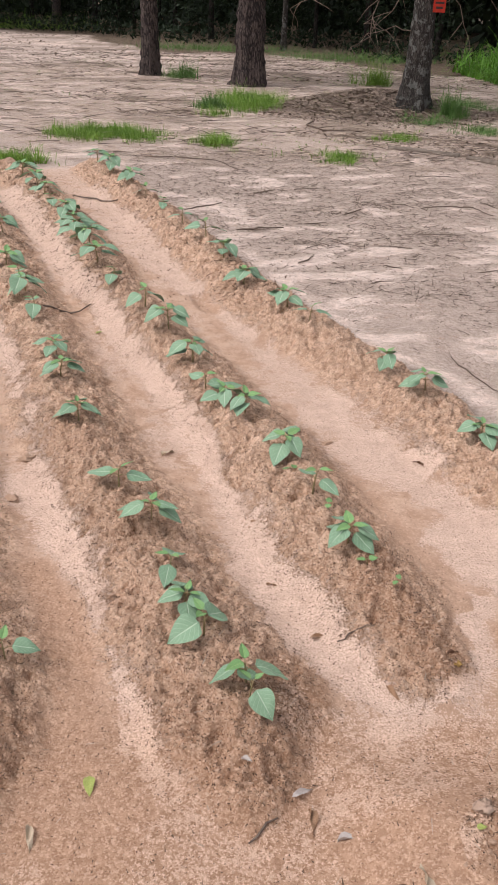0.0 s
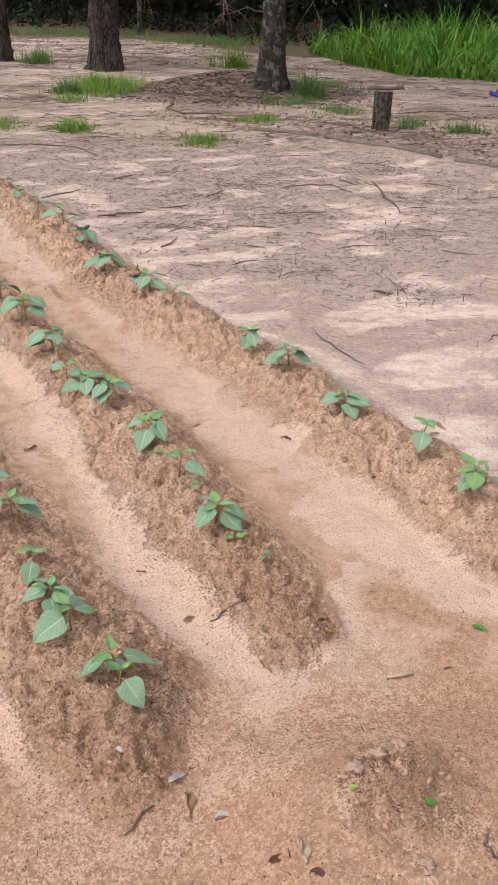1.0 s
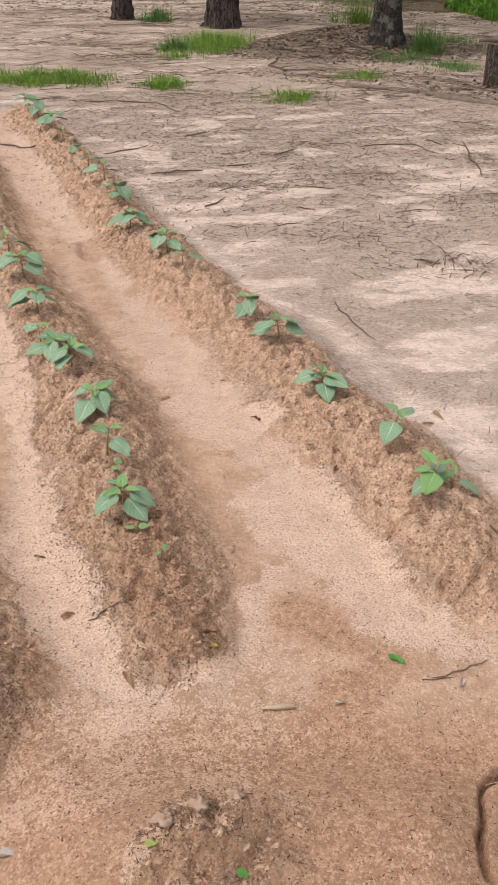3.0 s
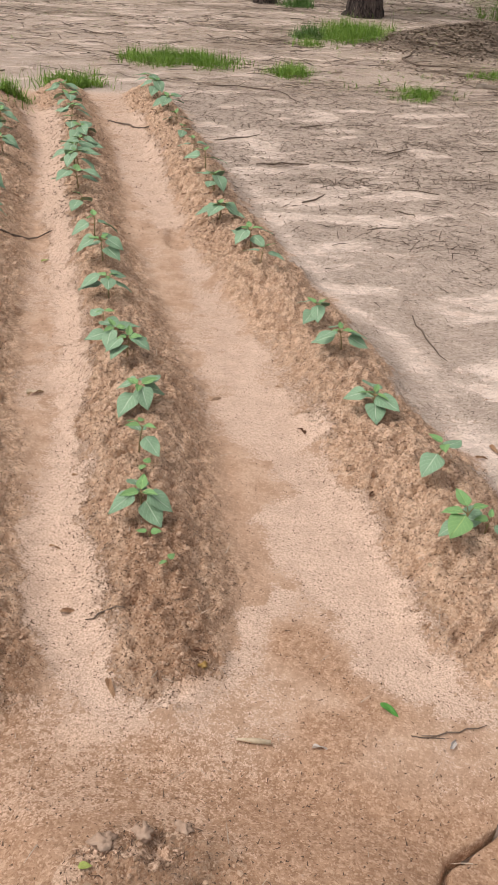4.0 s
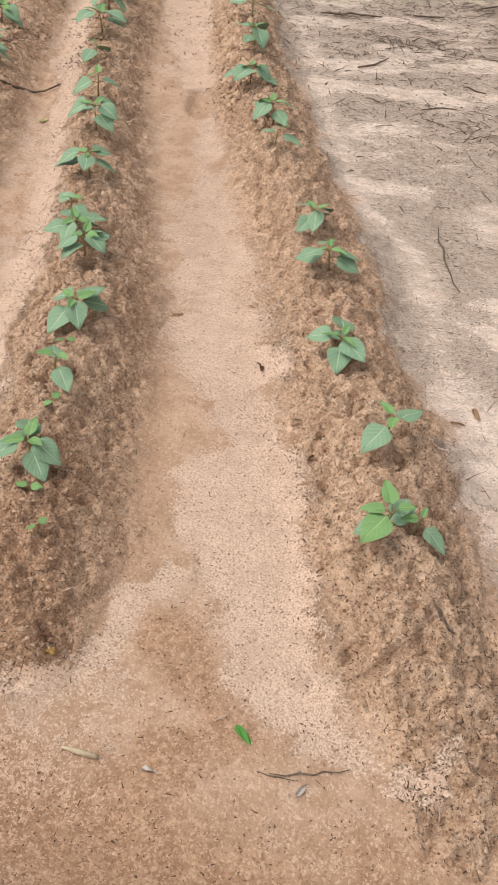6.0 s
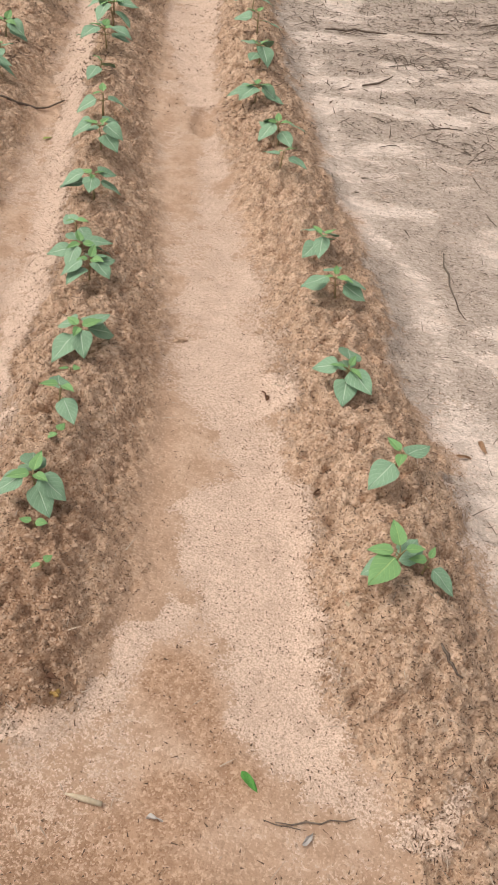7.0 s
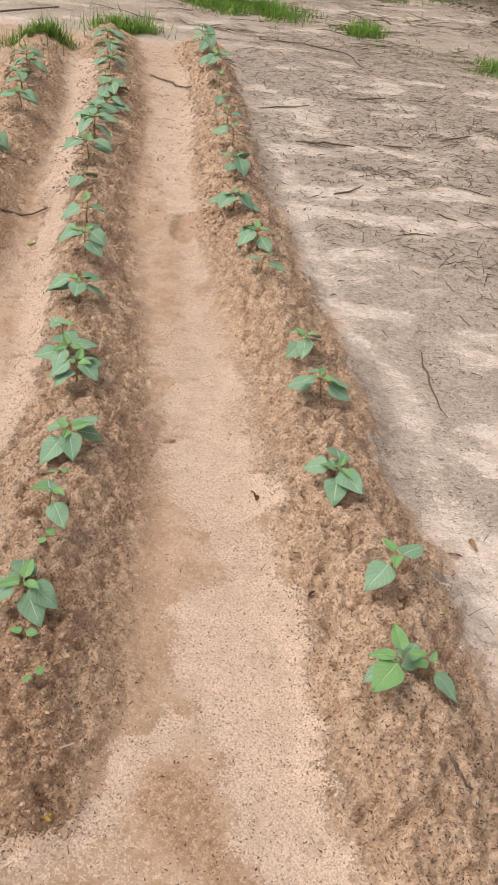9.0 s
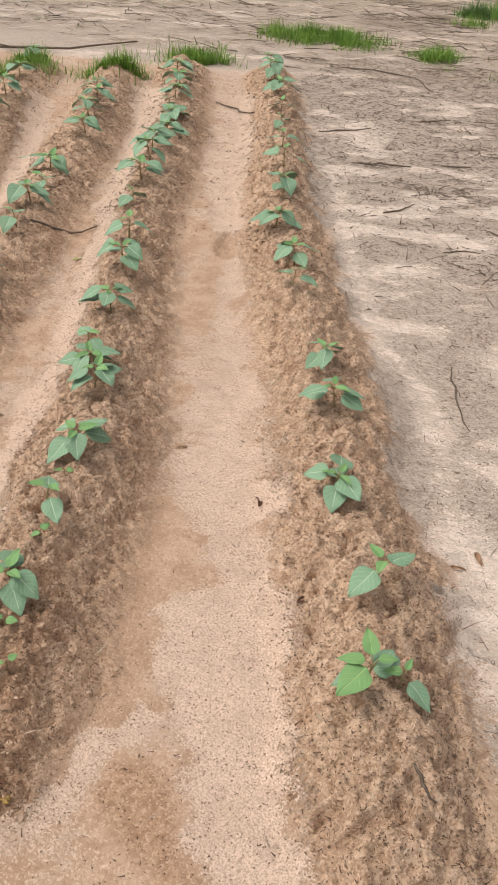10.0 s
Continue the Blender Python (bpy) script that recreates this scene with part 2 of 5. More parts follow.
def leaf_material(name, dark, light, vein):
    n = Nodes(name, 0.55)
    uv = n.t.nodes.new("ShaderNodeUVMap")
    sep = n.t.nodes.new("ShaderNodeSeparateXYZ")
    n.join(uv.outputs["UV"], sep.inputs[0])
    u, v = sep.outputs[0], n.maths("ABSOLUTE", n.maths("SUBTRACT", sep.outputs[1], 0.5))
    rib = n.ramp(v, 0.035, 0.012)
    wave = n.maths("FRACT", n.maths("MULTIPLY", n.maths("SUBTRACT", u, n.maths("MULTIPLY", v, 0.7)), 6.5))
    side = n.ramp(n.maths("ABSOLUTE", n.maths("SUBTRACT", wave, 0.5)), 0.09, 0.02)
    p = n.place()
    blot = n.noise(38, 4, 0.6, p)
    fine = n.noise(260, 3, 0.6, p)
    c = n.mix(n.ramp(blot, 0.3, 0.7), dark, light)
    c = n.mix(n.maths("MULTIPLY", n.chance(), 0.6), c, light)
    c = n.mix(n.maths("MULTIPLY", side, 0.30), c, vein)
    c = n.mix(n.maths("MULTIPLY", rib, 0.75), c, vein)
    n.bump(n.maths("SUBTRACT", n.maths("MULTIPLY", fine, 0.5), n.maths("ADD", n.maths("MULTIPLY", side, 0.4), rib)), 0.0012, 0.7)
    n.b.inputs["Specular IOR Level"].default_value = 0.3
    m = n.colour(c)
    return m


def bark_material(name, pit, plate, edge, scale=9.0, patches=None):
    n = Nodes(name, 0.95)
    p = n.place(1, 1, 0.28)
    v = n.add("ShaderNodeTexVoronoi", Scale=scale * 2.4, Randomness=1.0)
    v.feature = "DISTANCE_TO_EDGE"
    n.join(p, v.inputs["Vector"])
    a = n.noise(scale, 6, 0.7, p, 1.2)
    f = n.noise(60, 6, 0.7, p)
    gap = n.ramp(n.maths("ADD", v.outputs["Distance"], n.maths("MULTIPLY", n.maths("SUBTRACT", a, 0.5), 0.75)), -0.02, 0.16)
    c = n.mix(gap, pit, n.mix(n.ramp(a, 0.40, 0.60), tuple(0.7 * k for k in plate), plate))
    c = n.mix(n.maths("MULTIPLY", n.ramp(f, 0.50, 0.62), n.maths("MULTIPLY", gap, 0.8)), c, edge)
    if patches:
        c = n.mix(n.maths("MULTIPLY", n.ramp(n.noise(7, 7, 0.7, n.place()), 0.52, 0.58), 0.7), c, patches)
    n.bump(n.maths("ADD", n.maths("MULTIPLY", gap, 0.8), n.maths("MULTIPLY", f, 0.3)), 0.03, 1.0)
    return n.colour(c)


def plain(name, a, b, scale=30.0, rough=0.85, bump=0.003, by="island", stretch=(1, 1, 1), low=0.55, spread=0.55):
    """Two tones, mottled at two scales, with a change from piece to piece."""
    n = Nodes(name, rough)
    p = n.place(*stretch)
    k = n.noise(scale, 4, 0.6, p)
    c = n.mix(n.ramp(k, 0.3, 0.7), a, b)
    r = n.island() if by == "island" else n.chance()
    c = n.mix(n.maths("MULTIPLY", r, spread), c, tuple(low * v for v in a) if by == "island" else b)
    n.bump(n.noise(scale * 6, 3, 0.6, p), bump, 0.6)
    return n.colour(c)


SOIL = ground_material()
CLOD = plain("soil_clod", (0.52, 0.345, 0.238), (0.66, 0.46, 0.335), 60, 0.95, 0.004, low=0.62, spread=0.6)
BEAN_LEAF = leaf_material("bean_leaf", (0.150, 0.262, 0.160), (0.255, 0.395, 0.250), (0.50, 0.62, 0.46))
YOUNG_LEAF = leaf_material("young_leaf", (0.14, 0.29, 0.10), (0.215, 0.385, 0.15), (0.36, 0.52, 0.20))
STEM = plain("green_stem", (0.22, 0.22, 0.09), (0.32, 0.22, 0.12), 40, 0.6, 0.001, "object")
TWIG = plain("grey_twig", (0.12, 0.085, 0.066), (0.25, 0.19, 0.15), 60, 0.9, 0.002, stretch=(1, 1, 1))
STRAW = plain("pine_straw", (0.42, 0.32, 0.245), (0.66, 0.53, 0.42), 25, 0.9, 0.001)
MOULD_LEAF = plain("rotting_leaf", (0.20, 0.15, 0.115), (0.38, 0.295, 0.235), 50, 0.95, 0.001)
DARK_TWIG = plain("dark_twig", (0.12, 0.085, 0.065), (0.25, 0.19, 0.15), 30, 0.9, 0.001)
SPECK = plain("bark_shade_speck", (0.10, 0.058, 0.038), (0.20, 0.125, 0.085), 60, 0.9, 0.001)
DARK_LEAF = plain("dark_dead_leaf", (0.13, 0.062, 0.036), (0.22, 0.115, 0.07), 50, 0.8, 0.002)
DEAD_LEAF = plain("dead_leaf", (0.38, 0.215, 0.125), (0.54, 0.35, 0.225), 50, 0.95, 0.002)
GRASS = plain("short_grass", (0.13, 0.25, 0.03), (0.26, 0.42, 0.07), 8, 0.6, 0.001)
TALL_GRASS = plain("tall_grass", (0.10, 0.27, 0.025), (0.22, 0.46, 0.06), 2, 0.5, 0.001, low=0.3, spread=0.6)
WEED = plain("weed_leaf", (0.085, 0.18, 0.045), (0.17, 0.31, 0.075), 8, 0.6, 0.001)
# near-black: the deep shade of the woods is put into the leaf colour
WOODS = plain("woods_leaf_in_shade", (0.008, 0.018, 0.007), (0.022, 0.040, 0.014), 3, 0.6, 0.002)
PINE_BARK = bark_material("pine_bark", (0.024, 0.019, 0.018), (0.085, 0.064, 0.057), (0.16, 0.125, 0.110), 9)
# darker copy of the pine bark, forest shade put into its colour
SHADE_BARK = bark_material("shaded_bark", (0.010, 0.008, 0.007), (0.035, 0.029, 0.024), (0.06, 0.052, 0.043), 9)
GREY_BARK = bark_material("grey_bark", (0.028, 0.024, 0.021), (0.075, 0.064, 0.056), (0.13, 0.118, 0.104), 18, (0.21, 0.21, 0.19))
STUMP_BARK = bark_material("stump_bark", (0.045, 0.035, 0.028), (0.14, 0.11, 0.09), (0.20, 0.165, 0.14), 26)
BOARD = plain("weathered_board", (0.16, 0.125, 0.10), (0.29, 0.24, 0.195), 25, 0.85, 0.003, stretch=(0.2, 1, 1))
ROCK = plain("pale_stone", (0.46, 0.315, 0.23), (0.62, 0.45, 0.345), 30, 0.85, 0.004)
LIME_LEAF = plain("lime_leaf", (0.36, 0.42, 0.10), (0.50, 0.55, 0.18), 40, 0.5, 0.001)
GREEN_LEAF = plain("fallen_green_leaf", (0.07, 0.25, 0.05), (0.14, 0.37, 0.07), 40, 0.5, 0.001)
PALE_STRAW = plain("pale_straw", (0.55, 0.43, 0.30), (0.72, 0.60, 0.45), 80, 0.8, 0.001)
WHITE_LEAF = plain("bleached_leaf", (0.55, 0.48, 0.44), (0.75, 0.69, 0.64), 60, 0.8, 0.001)
NUT = plain("yellow_nut", (0.42, 0.25, 0.08), (0.58, 0.38, 0.14), 60, 0.7, 0.001)
RED_PLASTIC = plain("red_sign_sheet", (0.50, 0.03, 0.015), (0.60, 0.05, 0.02), 20, 0.5, 0.0005)
DARK_PRINT = plain("dark_print", (0.05, 0.03, 0.03), (0.09, 0.05, 0.04), 20, 0.6, 0.0003)
ORANGE_PLASTIC = plain("orange_plastic", (0.70, 0.12, 0.03), (0.80, 0.20, 0.06), 20, 0.4, 0.0005)
BLUE_PLASTIC = plain("blue_plastic", (0.02, 0.07, 0.62), (0.04, 0.12, 0.75), 20, 0.4, 0.0005)


# ---- the ground: one sheet with four planted ridges ----
RIDGE_A = [(1.52, 1.62), (1.30, 2.00), (1.16, 2.40), (0.97, 2.72), (0.69, 3.37), (0.28, 4.16), (-0.10, 4.98), (-0.60, 6.19), (-1.17, 7.53), (-1.45, 8.15)]
RIDGE_B = [(0.56, 1.62), (0.43, 1.95), (0.21, 2.54), (-0.17, 3.36), (-0.69, 4.44), (-1.14, 5.66), (-1.69, 6.90), (-2.20, 7.90)]
RIDGE_C = [(0.12, 1.27), (0.08, 1.42), (-0.15, 1.85), (-0.57, 2.78), (-1.01, 3.92), (-1.38, 4.72), (-1.90, 6.02), (-2.55, 7.35)]
RIDGE_D = [(-0.62, 0.95), (-0.62, 1.45), (-0.98, 2.30), (-1.42, 3.50), (-1.95, 4.70), (-2.58, 5.95), (-3.32, 7.30)]
# line, half width, height, height at the near end
RIDGES = ((RIDGE_A, 0.28, 0.106, 0.035), (RIDGE_B, 0.285, 0.112, 0.045), (RIDGE_C, 0.29, 0.095, 0.080), (RIDGE_D, 0.29, 0.09, 0.08))
# washed sand in the furrows: left and right bank, from the far end
WASH_BA = ([(-1.50, 7.20), (-1.05, 6.00), (-0.80, 5.40), (-0.53, 4.95), (-0.12, 4.30), (0.05, 3.75), (0.33, 3.30), (0.28, 3.00), (0.38, 2.80), (0.50, 2.57), (0.68, 2.45), (0.76, 2.37), (0.62, 2.18), (0.70, 2.10), (0.78, 1.98), (0.94, 1.82), (1.00, 1.69), (1.15, 1.60)],
           [(-1.29, 7.40), (-0.76, 6.20), (-0.50, 5.45), (-0.05, 4.40), (0.20, 3.80), (0.43, 3.42), (0.58, 3.20), (0.69, 3.00), (0.78, 2.75), (0.83, 2.56), (0.92, 2.40), (1.00, 2.25), (1.05, 2.10), (1.11, 1.95), (1.20, 1.79), (1.33, 1.64)])
WASH_CB = ([(-2.20, 7.00), (-1.70, 6.15), (-1.40, 5.45), (-1.00, 4.55), (-0.73, 4.00), (-0.50, 3.45), (-0.33, 3.10), (-0.20, 2.80), (-0.09, 2.50), (-0.05, 2.30), (0.02, 2.05), (0.08, 1.85), (0.18, 1.67), (0.33, 1.52), (0.44, 1.42)],
           [(-1.93, 7.15), (-1.50, 6.25), (-1.20, 5.50), (-0.75, 4.45), (-0.45, 3.72), (-0.20, 3.16), (-0.08, 2.93), (0.03, 2.54), (0.10, 2.36), (0.20, 2.10), (0.31, 1.88), (0.40, 1.70), (0.49, 1.55), (0.57, 1.44)])
WASH_DC = ([(-2.65, 6.30), (-1.75, 4.80), (-1.09, 3.50), (-0.83, 2.90), (-0.76, 2.65), (-0.80, 2.45), (-0.63, 2.13), (-0.45, 1.86), (-0.37, 1.67), (-0.27, 1.55), (-0.22, 1.35), (-0.15, 1.22)],
           [(-2.45, 6.35), (-1.60, 4.85), (-1.00, 3.52), (-0.74, 2.90), (-0.68, 2.68), (-0.60, 2.48), (-0.42, 2.14), (-0.32, 1.87), (-0.28, 1.68), (-0.18, 1.54), (-0.10, 1.37), (-0.04, 1.22)])
WASH_YARD = ([(-0.12, 5.70), (0.36, 4.60), (0.72, 3.80), (0.94, 3.54), (1.03, 3.30), (1.14, 3.08), (1.22, 2.85), (1.28, 2.72), (1.38, 2.60)],
             [(-0.02, 5.80), (0.46, 4.65), (0.86, 3.85), (1.08, 3.58), (1.22, 3.38), (1.26, 3.15), (1.28, 2.98), (1.33, 2.77), (1.46, 2.62)])
WASHES = (WASH_BA, WASH_CB, WASH_DC, WASH_YARD)
# narrow tongues of sand: line, half width, how pale
TONGUES = (([(0.44, 1.38), (0.59, 1.49), (0.71, 1.60), (0.77, 1.67)], 0.045, 0.78), ([(0.80, 1.90), (0.73, 1.80), (0.75, 1.72)], 0.035, 0.8),
           ([(0.42, 1.40), (0.62, 1.46), (0.84, 1.50)], 0.085, 0.42), ([(0.82, 1.84), (0.96, 1.86)], 0.05, 0.45), ([(1.22, 1.62), (1.42, 1.62)], 0.035, 0.7),
           ([(1.42, 1.62), (1.54, 1.79), (1.75, 1.95), (1.80, 2.20)], 0.030, 0.62), ([(0.20, 1.42), (0.42, 1.36), (0.50, 1.25), (0.30, 1.18)], 0.10, 0.5),
           ([(0.65, 1.15), (0.56, 1.08), (0.54, 1.00), (0.59, 0.93), (0.66, 0.87)], 0.024, 0.6), ([(0.72, 1.00), (0.82, 0.95), (0.95, 0.89)], 0.045, 0.5))
FOOT_PIT = [(-0.14, 4.36), (-0.18, 4.46), (-0.22, 4.60)]
CRACK = [(1.31, 1.36), (1.26, 1.31), (1.20, 1.255), (1.19, 1.20), (1.165, 1.12), (1.16, 1.05)]
CRUST = TONGUES[7][0]
# low board edge at the back of the yard
BANK = [(0.2, 10.6), (1.62, 9.75), (2.34, 9.35), (3.34, 8.15), (4.6, 6.6), (6.0, 5.0)]
MOUND = (2.0, 13.7)


def inside(x, y, wash):
    """Metres inside the banks of a wash; negative outside."""
    edges = []
    for bank in wash:
        pts = sorted(bank, key=lambda p: p[1])
        edges.append(np.interp(y, [p[1] for p in pts], [p[0] for p in pts]))
    ends = [p[1] for bank in wash for p in bank]
    return np.minimum(0.88 * np.minimum(x - edges[0], edges[1] - x), np.minimum(y - min(ends), max(ends) - y))


def washed(x, y):
    """How far the ground lies under washed sand, 0 to 1."""
    wob = 0.05 * (fbm(x * 5, y * 5, 3, 61) - 0.5) + 0.10 * (fbm(x * 15, y * 15, 3, 64) - 0.5)
    sand = np.zeros(np.shape(x))
    for wash in WASHES:
        sand = np.maximum(sand, step(-0.065, 0.075, inside(x, y, wash) + wob))
    for line, half, pale in TONGUES:
        d, _ = along(x, y, line)
        sand = np.maximum(sand, pale * step(1.5, 0.5, (d + 1.3 * wob) / half))
    return sand


def ridge_height(x, y):
    h, crest = 0.0, 0.0
    for line, half, high, end in RIDGES:
        d, where = along(x, y, line)
        d = d + 0.09 * (fbm(x * 3.1, y * 3.1, 3, 5) - 0.5)
        half = half * (0.62 + 0.38 * step(0.0, 0.12, where))
        r = 0.5 + 0.5 * np.cos(np.pi * np.clip(d / half, 0, 1))
        h = np.maximum(h, r * (end + (high - end) * step(0.0, 0.13, where)))
        crest = np.maximum(crest, step(1.0, 0.45, d / half))
    return h, crest


def ground_height(x, y):
    near = step(13.0, 7.0, y) * step(7.0, 3.5, np.abs(x))
    h, crest = ridge_height(x, y)
    h = h * (0.86 + 0.3 * fbm(x * 2.3, y * 2.3, 2, 31))
    sand = washed(x, y)
    rough = crest * (1 - 0.85 * sand)
    close = step(5.2, 4.0, y) * step(2.2, 1.9, np.abs(x - 0.4))
    lump = (fbm(x * 9, y * 9, 2, 9) - 0.5) * 0.042 + (fbm(x * 24, y * 24, 2, 12) - 0.5) * 0.042
    u, v = 0.83 * x - 0.56 * y + 0.012 * fbm(x * 19, y * 19, 1, 48), 0.56 * x + 0.83 * y + 0.012 * fbm(x * 19, y * 19, 1, 49)
    clods = close * ((0.5 - np.abs(value(u * 46, v * 46, 46) - 0.5)) * 0.034 - np.maximum(0, value(v * 46 + u * 9, u * 46 - v * 9, 47) - 0.58) * 0.075 - np.maximum(0, value(u * 80, v * 80, 52) - 0.64) * 0.035)
    clods = clods + (1 - close) * ((0.5 - np.abs(value(u * 20, v * 20, 50) - 0.5)) * 0.07 - np.maximum(0, value(v * 30, u * 30, 51) - 0.55) * 0.09 - 0.01)
    pits = -np.maximum(0, fbm(x * 19, y * 19, 3, 40) - 0.58) * 0.08
    h = h + near * rough * (lump + pits + clods)
    h = h + (fbm(x * 0.7, y * 0.7, 3, 3) - 0.5) * 0.03 + near * (fbm(x * 13, y * 13, 2, 17) - 0.5) * 0.008 - 0.005 * sand
    d, _ = along(x, y, FOOT_PIT)
    h = h - 0.022 * step(0.07, 0.02, d + 0.03 * (fbm(x * 14, y * 14, 2, 45) - 0.5))
    # the foreground rises to a rough, crusted bank
    bank = step(1.36, 1.10, y) * step(0.22, 0.52, x) * step(1.30, 1.05, x) * step(-0.6, 0.7, y)
    h = h + bank * 0.082
    d = np.hypot((x - 0.70) / 0.20, (y - 1.07) / 0.16)
    h = h + step(1.0, 0.2, d) * (0.07 * (fbm(x * 22, y * 22, 3, 21) - 0.5) - np.maximum(0, value(u * 60, v * 60, 24) - 0.6) * 0.03)
    d, _ = along(x, y, CRUST)
    h = h + 0.009 * step(0.04, 0.012, d + 0.03 * (fbm(x * 12, y * 12, 2, 23) - 0.5))
    # a crack in the hardpan
    d, _ = along(x, y, CRACK)
    h = h - 0.05 * step(0.009, 0.003, d + 0.018 * (fbm(x * 30, y * 30, 2, 44) - 0.5))
    # the bank behind the yard, the litter heap round the grey tree, and the far rise
    d, _ = along(x, y, BANK)
    h = h + 0.05 * step(0.5, 0.0, d) * step(-2.0, 0.4, x) * (0.5 + fbm(x * 2, y * 2, 2, 8))
    d = np.hypot((x - MOUND[0]) / 2.1, (y - MOUND[1]) / 1.5)
    h = h + 0.30 * step(1.0, 0.0, d)
    h = h + step(9.0, 20.0, y) * ((fbm(x * 0.35, y * 0.35, 3, 55) - 0.5) * 0.10)
    return h


def ground_masks(x, y):
    _, crest = ridge_height(x, y)
    sand = washed(x, y)
    dBA = inside(x, y, WASH_BA)
    patchy = step(-0.15, 0.05, dBA) * step(2.3, 2.6, y)
    sand = sand * (0.84 + 0.38 * fbm(x * 3.3, y * 3.3, 3, 71)) * (1 - 0.38 * patchy * step(0.48, 0.60, fbm(x * 7.5, y * 5.2, 4, 73)))
    sand = np.maximum(sand, step(2.2, 2.8, y) * (0.26 + 0.36 * step(0.42, 0.58, fbm(x * 4.0, y * 4.0, 4, 75))) * (1 - crest))
    # open yard beside the last ridge
    dA, _ = along(x, y, RIDGE_A)
    right = step(-0.02, 0.2, x - np.interp(y, [p[1] for p in RIDGE_A], [p[0] for p in RIDGE_A]))
    yard = right * step(0.10, 0.32, dA + 0.26 * (fbm(x * 8, y * 8, 4, 63) - 0.5)) * step(1.7, 2.4, y + 0.3 * (x - 1.5))
    head = step(8.1, 8.7, y - 0.25 * (x + 1.0))
    yard = np.maximum(yard, head)
    u, v = x * 0.94 + y * 0.34, -x * 0.34 + y * 0.94
    u, v = u + 0.30 * fbm(x * 2.2, y * 2.2, 3, 83), v + 0.22 * fbm(x * 2.6, y * 2.6, 3, 84)
    patch = fbm(u * 2.6, v * 4.8, 6, 81)
    litter = yard * (0.10 + 0.74 * step(0.37, 0.57, patch + 0.05 * step(3.6, 5.0, y) + 0.06 * step(4.5, 8.0, y) - 0.06 * step(9.0, 12.0, y) - 0.08 * step(12.0, 20.0, y) * step(1.0, -3.0, x)))
    litter = litter * (1 - 0.75 * step(-0.02, 0.08, inside(x, y, WASH_YARD) + 0.10 * (fbm(x * 8, y * 8, 3, 65) - 0.5)))
    sand = np.maximum(sand, yard * (1 - 0.6 * litter))
    # flat foreground: pale dust and brown hardpan
    front = step(1.80, 1.40, y - 0.25 * x) * (1 - crest)
    sand = np.maximum(sand, front * (0.10 + 0.42 * step(0.40, 0.66, fbm(x * 4, y * 4, 5, 91))) * (0.65 + 0.35 * step(0.95, 0.7, x)))
    damp = step(0.45, 0.75, fbm(x * 2.7, y * 2.7, 3, 95)) * (0.28 + 0.27 * step(2.6, 1.8, y))
    damp = damp + step(1.70, 1.28, y) * 0.82 + 0.2 * step(0.75, 1.0, x) * step(1.45, 1.25, y)
    d, _ = along(x, y, RIDGE_C[:4])
    damp = np.maximum(damp, 0.5 * step(0.30, 0.1, d) * (0.5 + fbm(x * 6, y * 6, 3, 97)))
    d, _ = along(x, y, [(0.60, 1.62), (0.46, 1.86), (0.43, 2.02)])
    damp = np.maximum(damp, 1.1 * step(0.16, 0.03, d) * (0.4 + fbm(x * 9, y * 9, 3, 98)))
    d, _ = along(x, y, [(0.12, 1.14), (0.24, 1.36), (0.20, 1.50)])
    damp = np.maximum(damp, 1.25 * step(0.16, 0.03, d))
    # damp hardpan beside the second ridge and at the mouth of its furrow
    d, _ = along(x, y, [(0.30, 2.85), (0.46, 2.45), (0.60, 2.10), (0.68, 1.88), (0.66, 1.74)])
    damp = np.maximum(damp, 0.55 * step(0.16, 0.05, d))
    d, _ = along(x, y, [(0.86, 1.74), (1.05, 1.58), (0.95, 1.50)])
    mouth = step(0.12, 0.03, d + 0.10 * (fbm(x * 5, y * 5, 3, 61) - 0.5))
    damp = np.maximum(damp, 0.85 * mouth)
    sand = sand * (1 - 0.75 * mouth * step(-0.01, -0.05, dBA))
    d, _ = along(x, y, FOOT_PIT)
    damp = np.maximum(damp, 0.5 * step(0.08, 0.03, d))
    sand = sand * (1 - 0.5 * step(0.07, 0.03, d))
    d, _ = along(x, y, [(-0.56, 1.96), (-0.44, 1.76), (-0.36, 1.56), (-0.31, 1.34)])
    channel = step(0.12, 0.03, d + 0.05 * (fbm(x * 5, y * 5, 3, 61) - 0.5))
    damp, sand = np.maximum(damp, 0.75 * channel), sand * (1 - channel)
    dm = np.hypot((x - MOUND[0]) / 2.2, (y - MOUND[1]) / 1.7)
    litter = np.maximum(litter, step(1.1, 0.7, dm))
    far_edge = 26.0 + 9.0 * step(-2.0, -8.0, x) - 4.5 * step(1.5, 5.0, x)
    mould = step(-1.5, 1.0, y - far_edge - 4.0 * (fbm(x * 0.5, y * 0.5, 3, 15) - 0.5))
    mould = np.maximum(mould, step(1.1, 0.55, dm) * 0.7 * (0.4 + fbm(x * 4, y * 4, 3, 4)))
    # weedy floor beyond the bank
    beyond = step(0.0, 0.9, y - np.interp(x, [0.2, 1.62, 2.34, 3.34, 4.6, 6.0, 9.0], [10.6, 9.75, 9.35, 8.15, 6.6, 5.0, 3.0])) * step(0.2, 1.2, x) * step(13.0, 11.5, y - 0.1 * x)
    litter = np.maximum(litter, beyond * step(0.3, 0.55, fbm(x * 1.4, y * 2.4, 4, 33)))
    mould = np.maximum(mould, 0.55 * step(9.0, 12.5, y) * step(0.46, 0.66, fbm(x * 0.9, y * 1.6, 4, 39)))
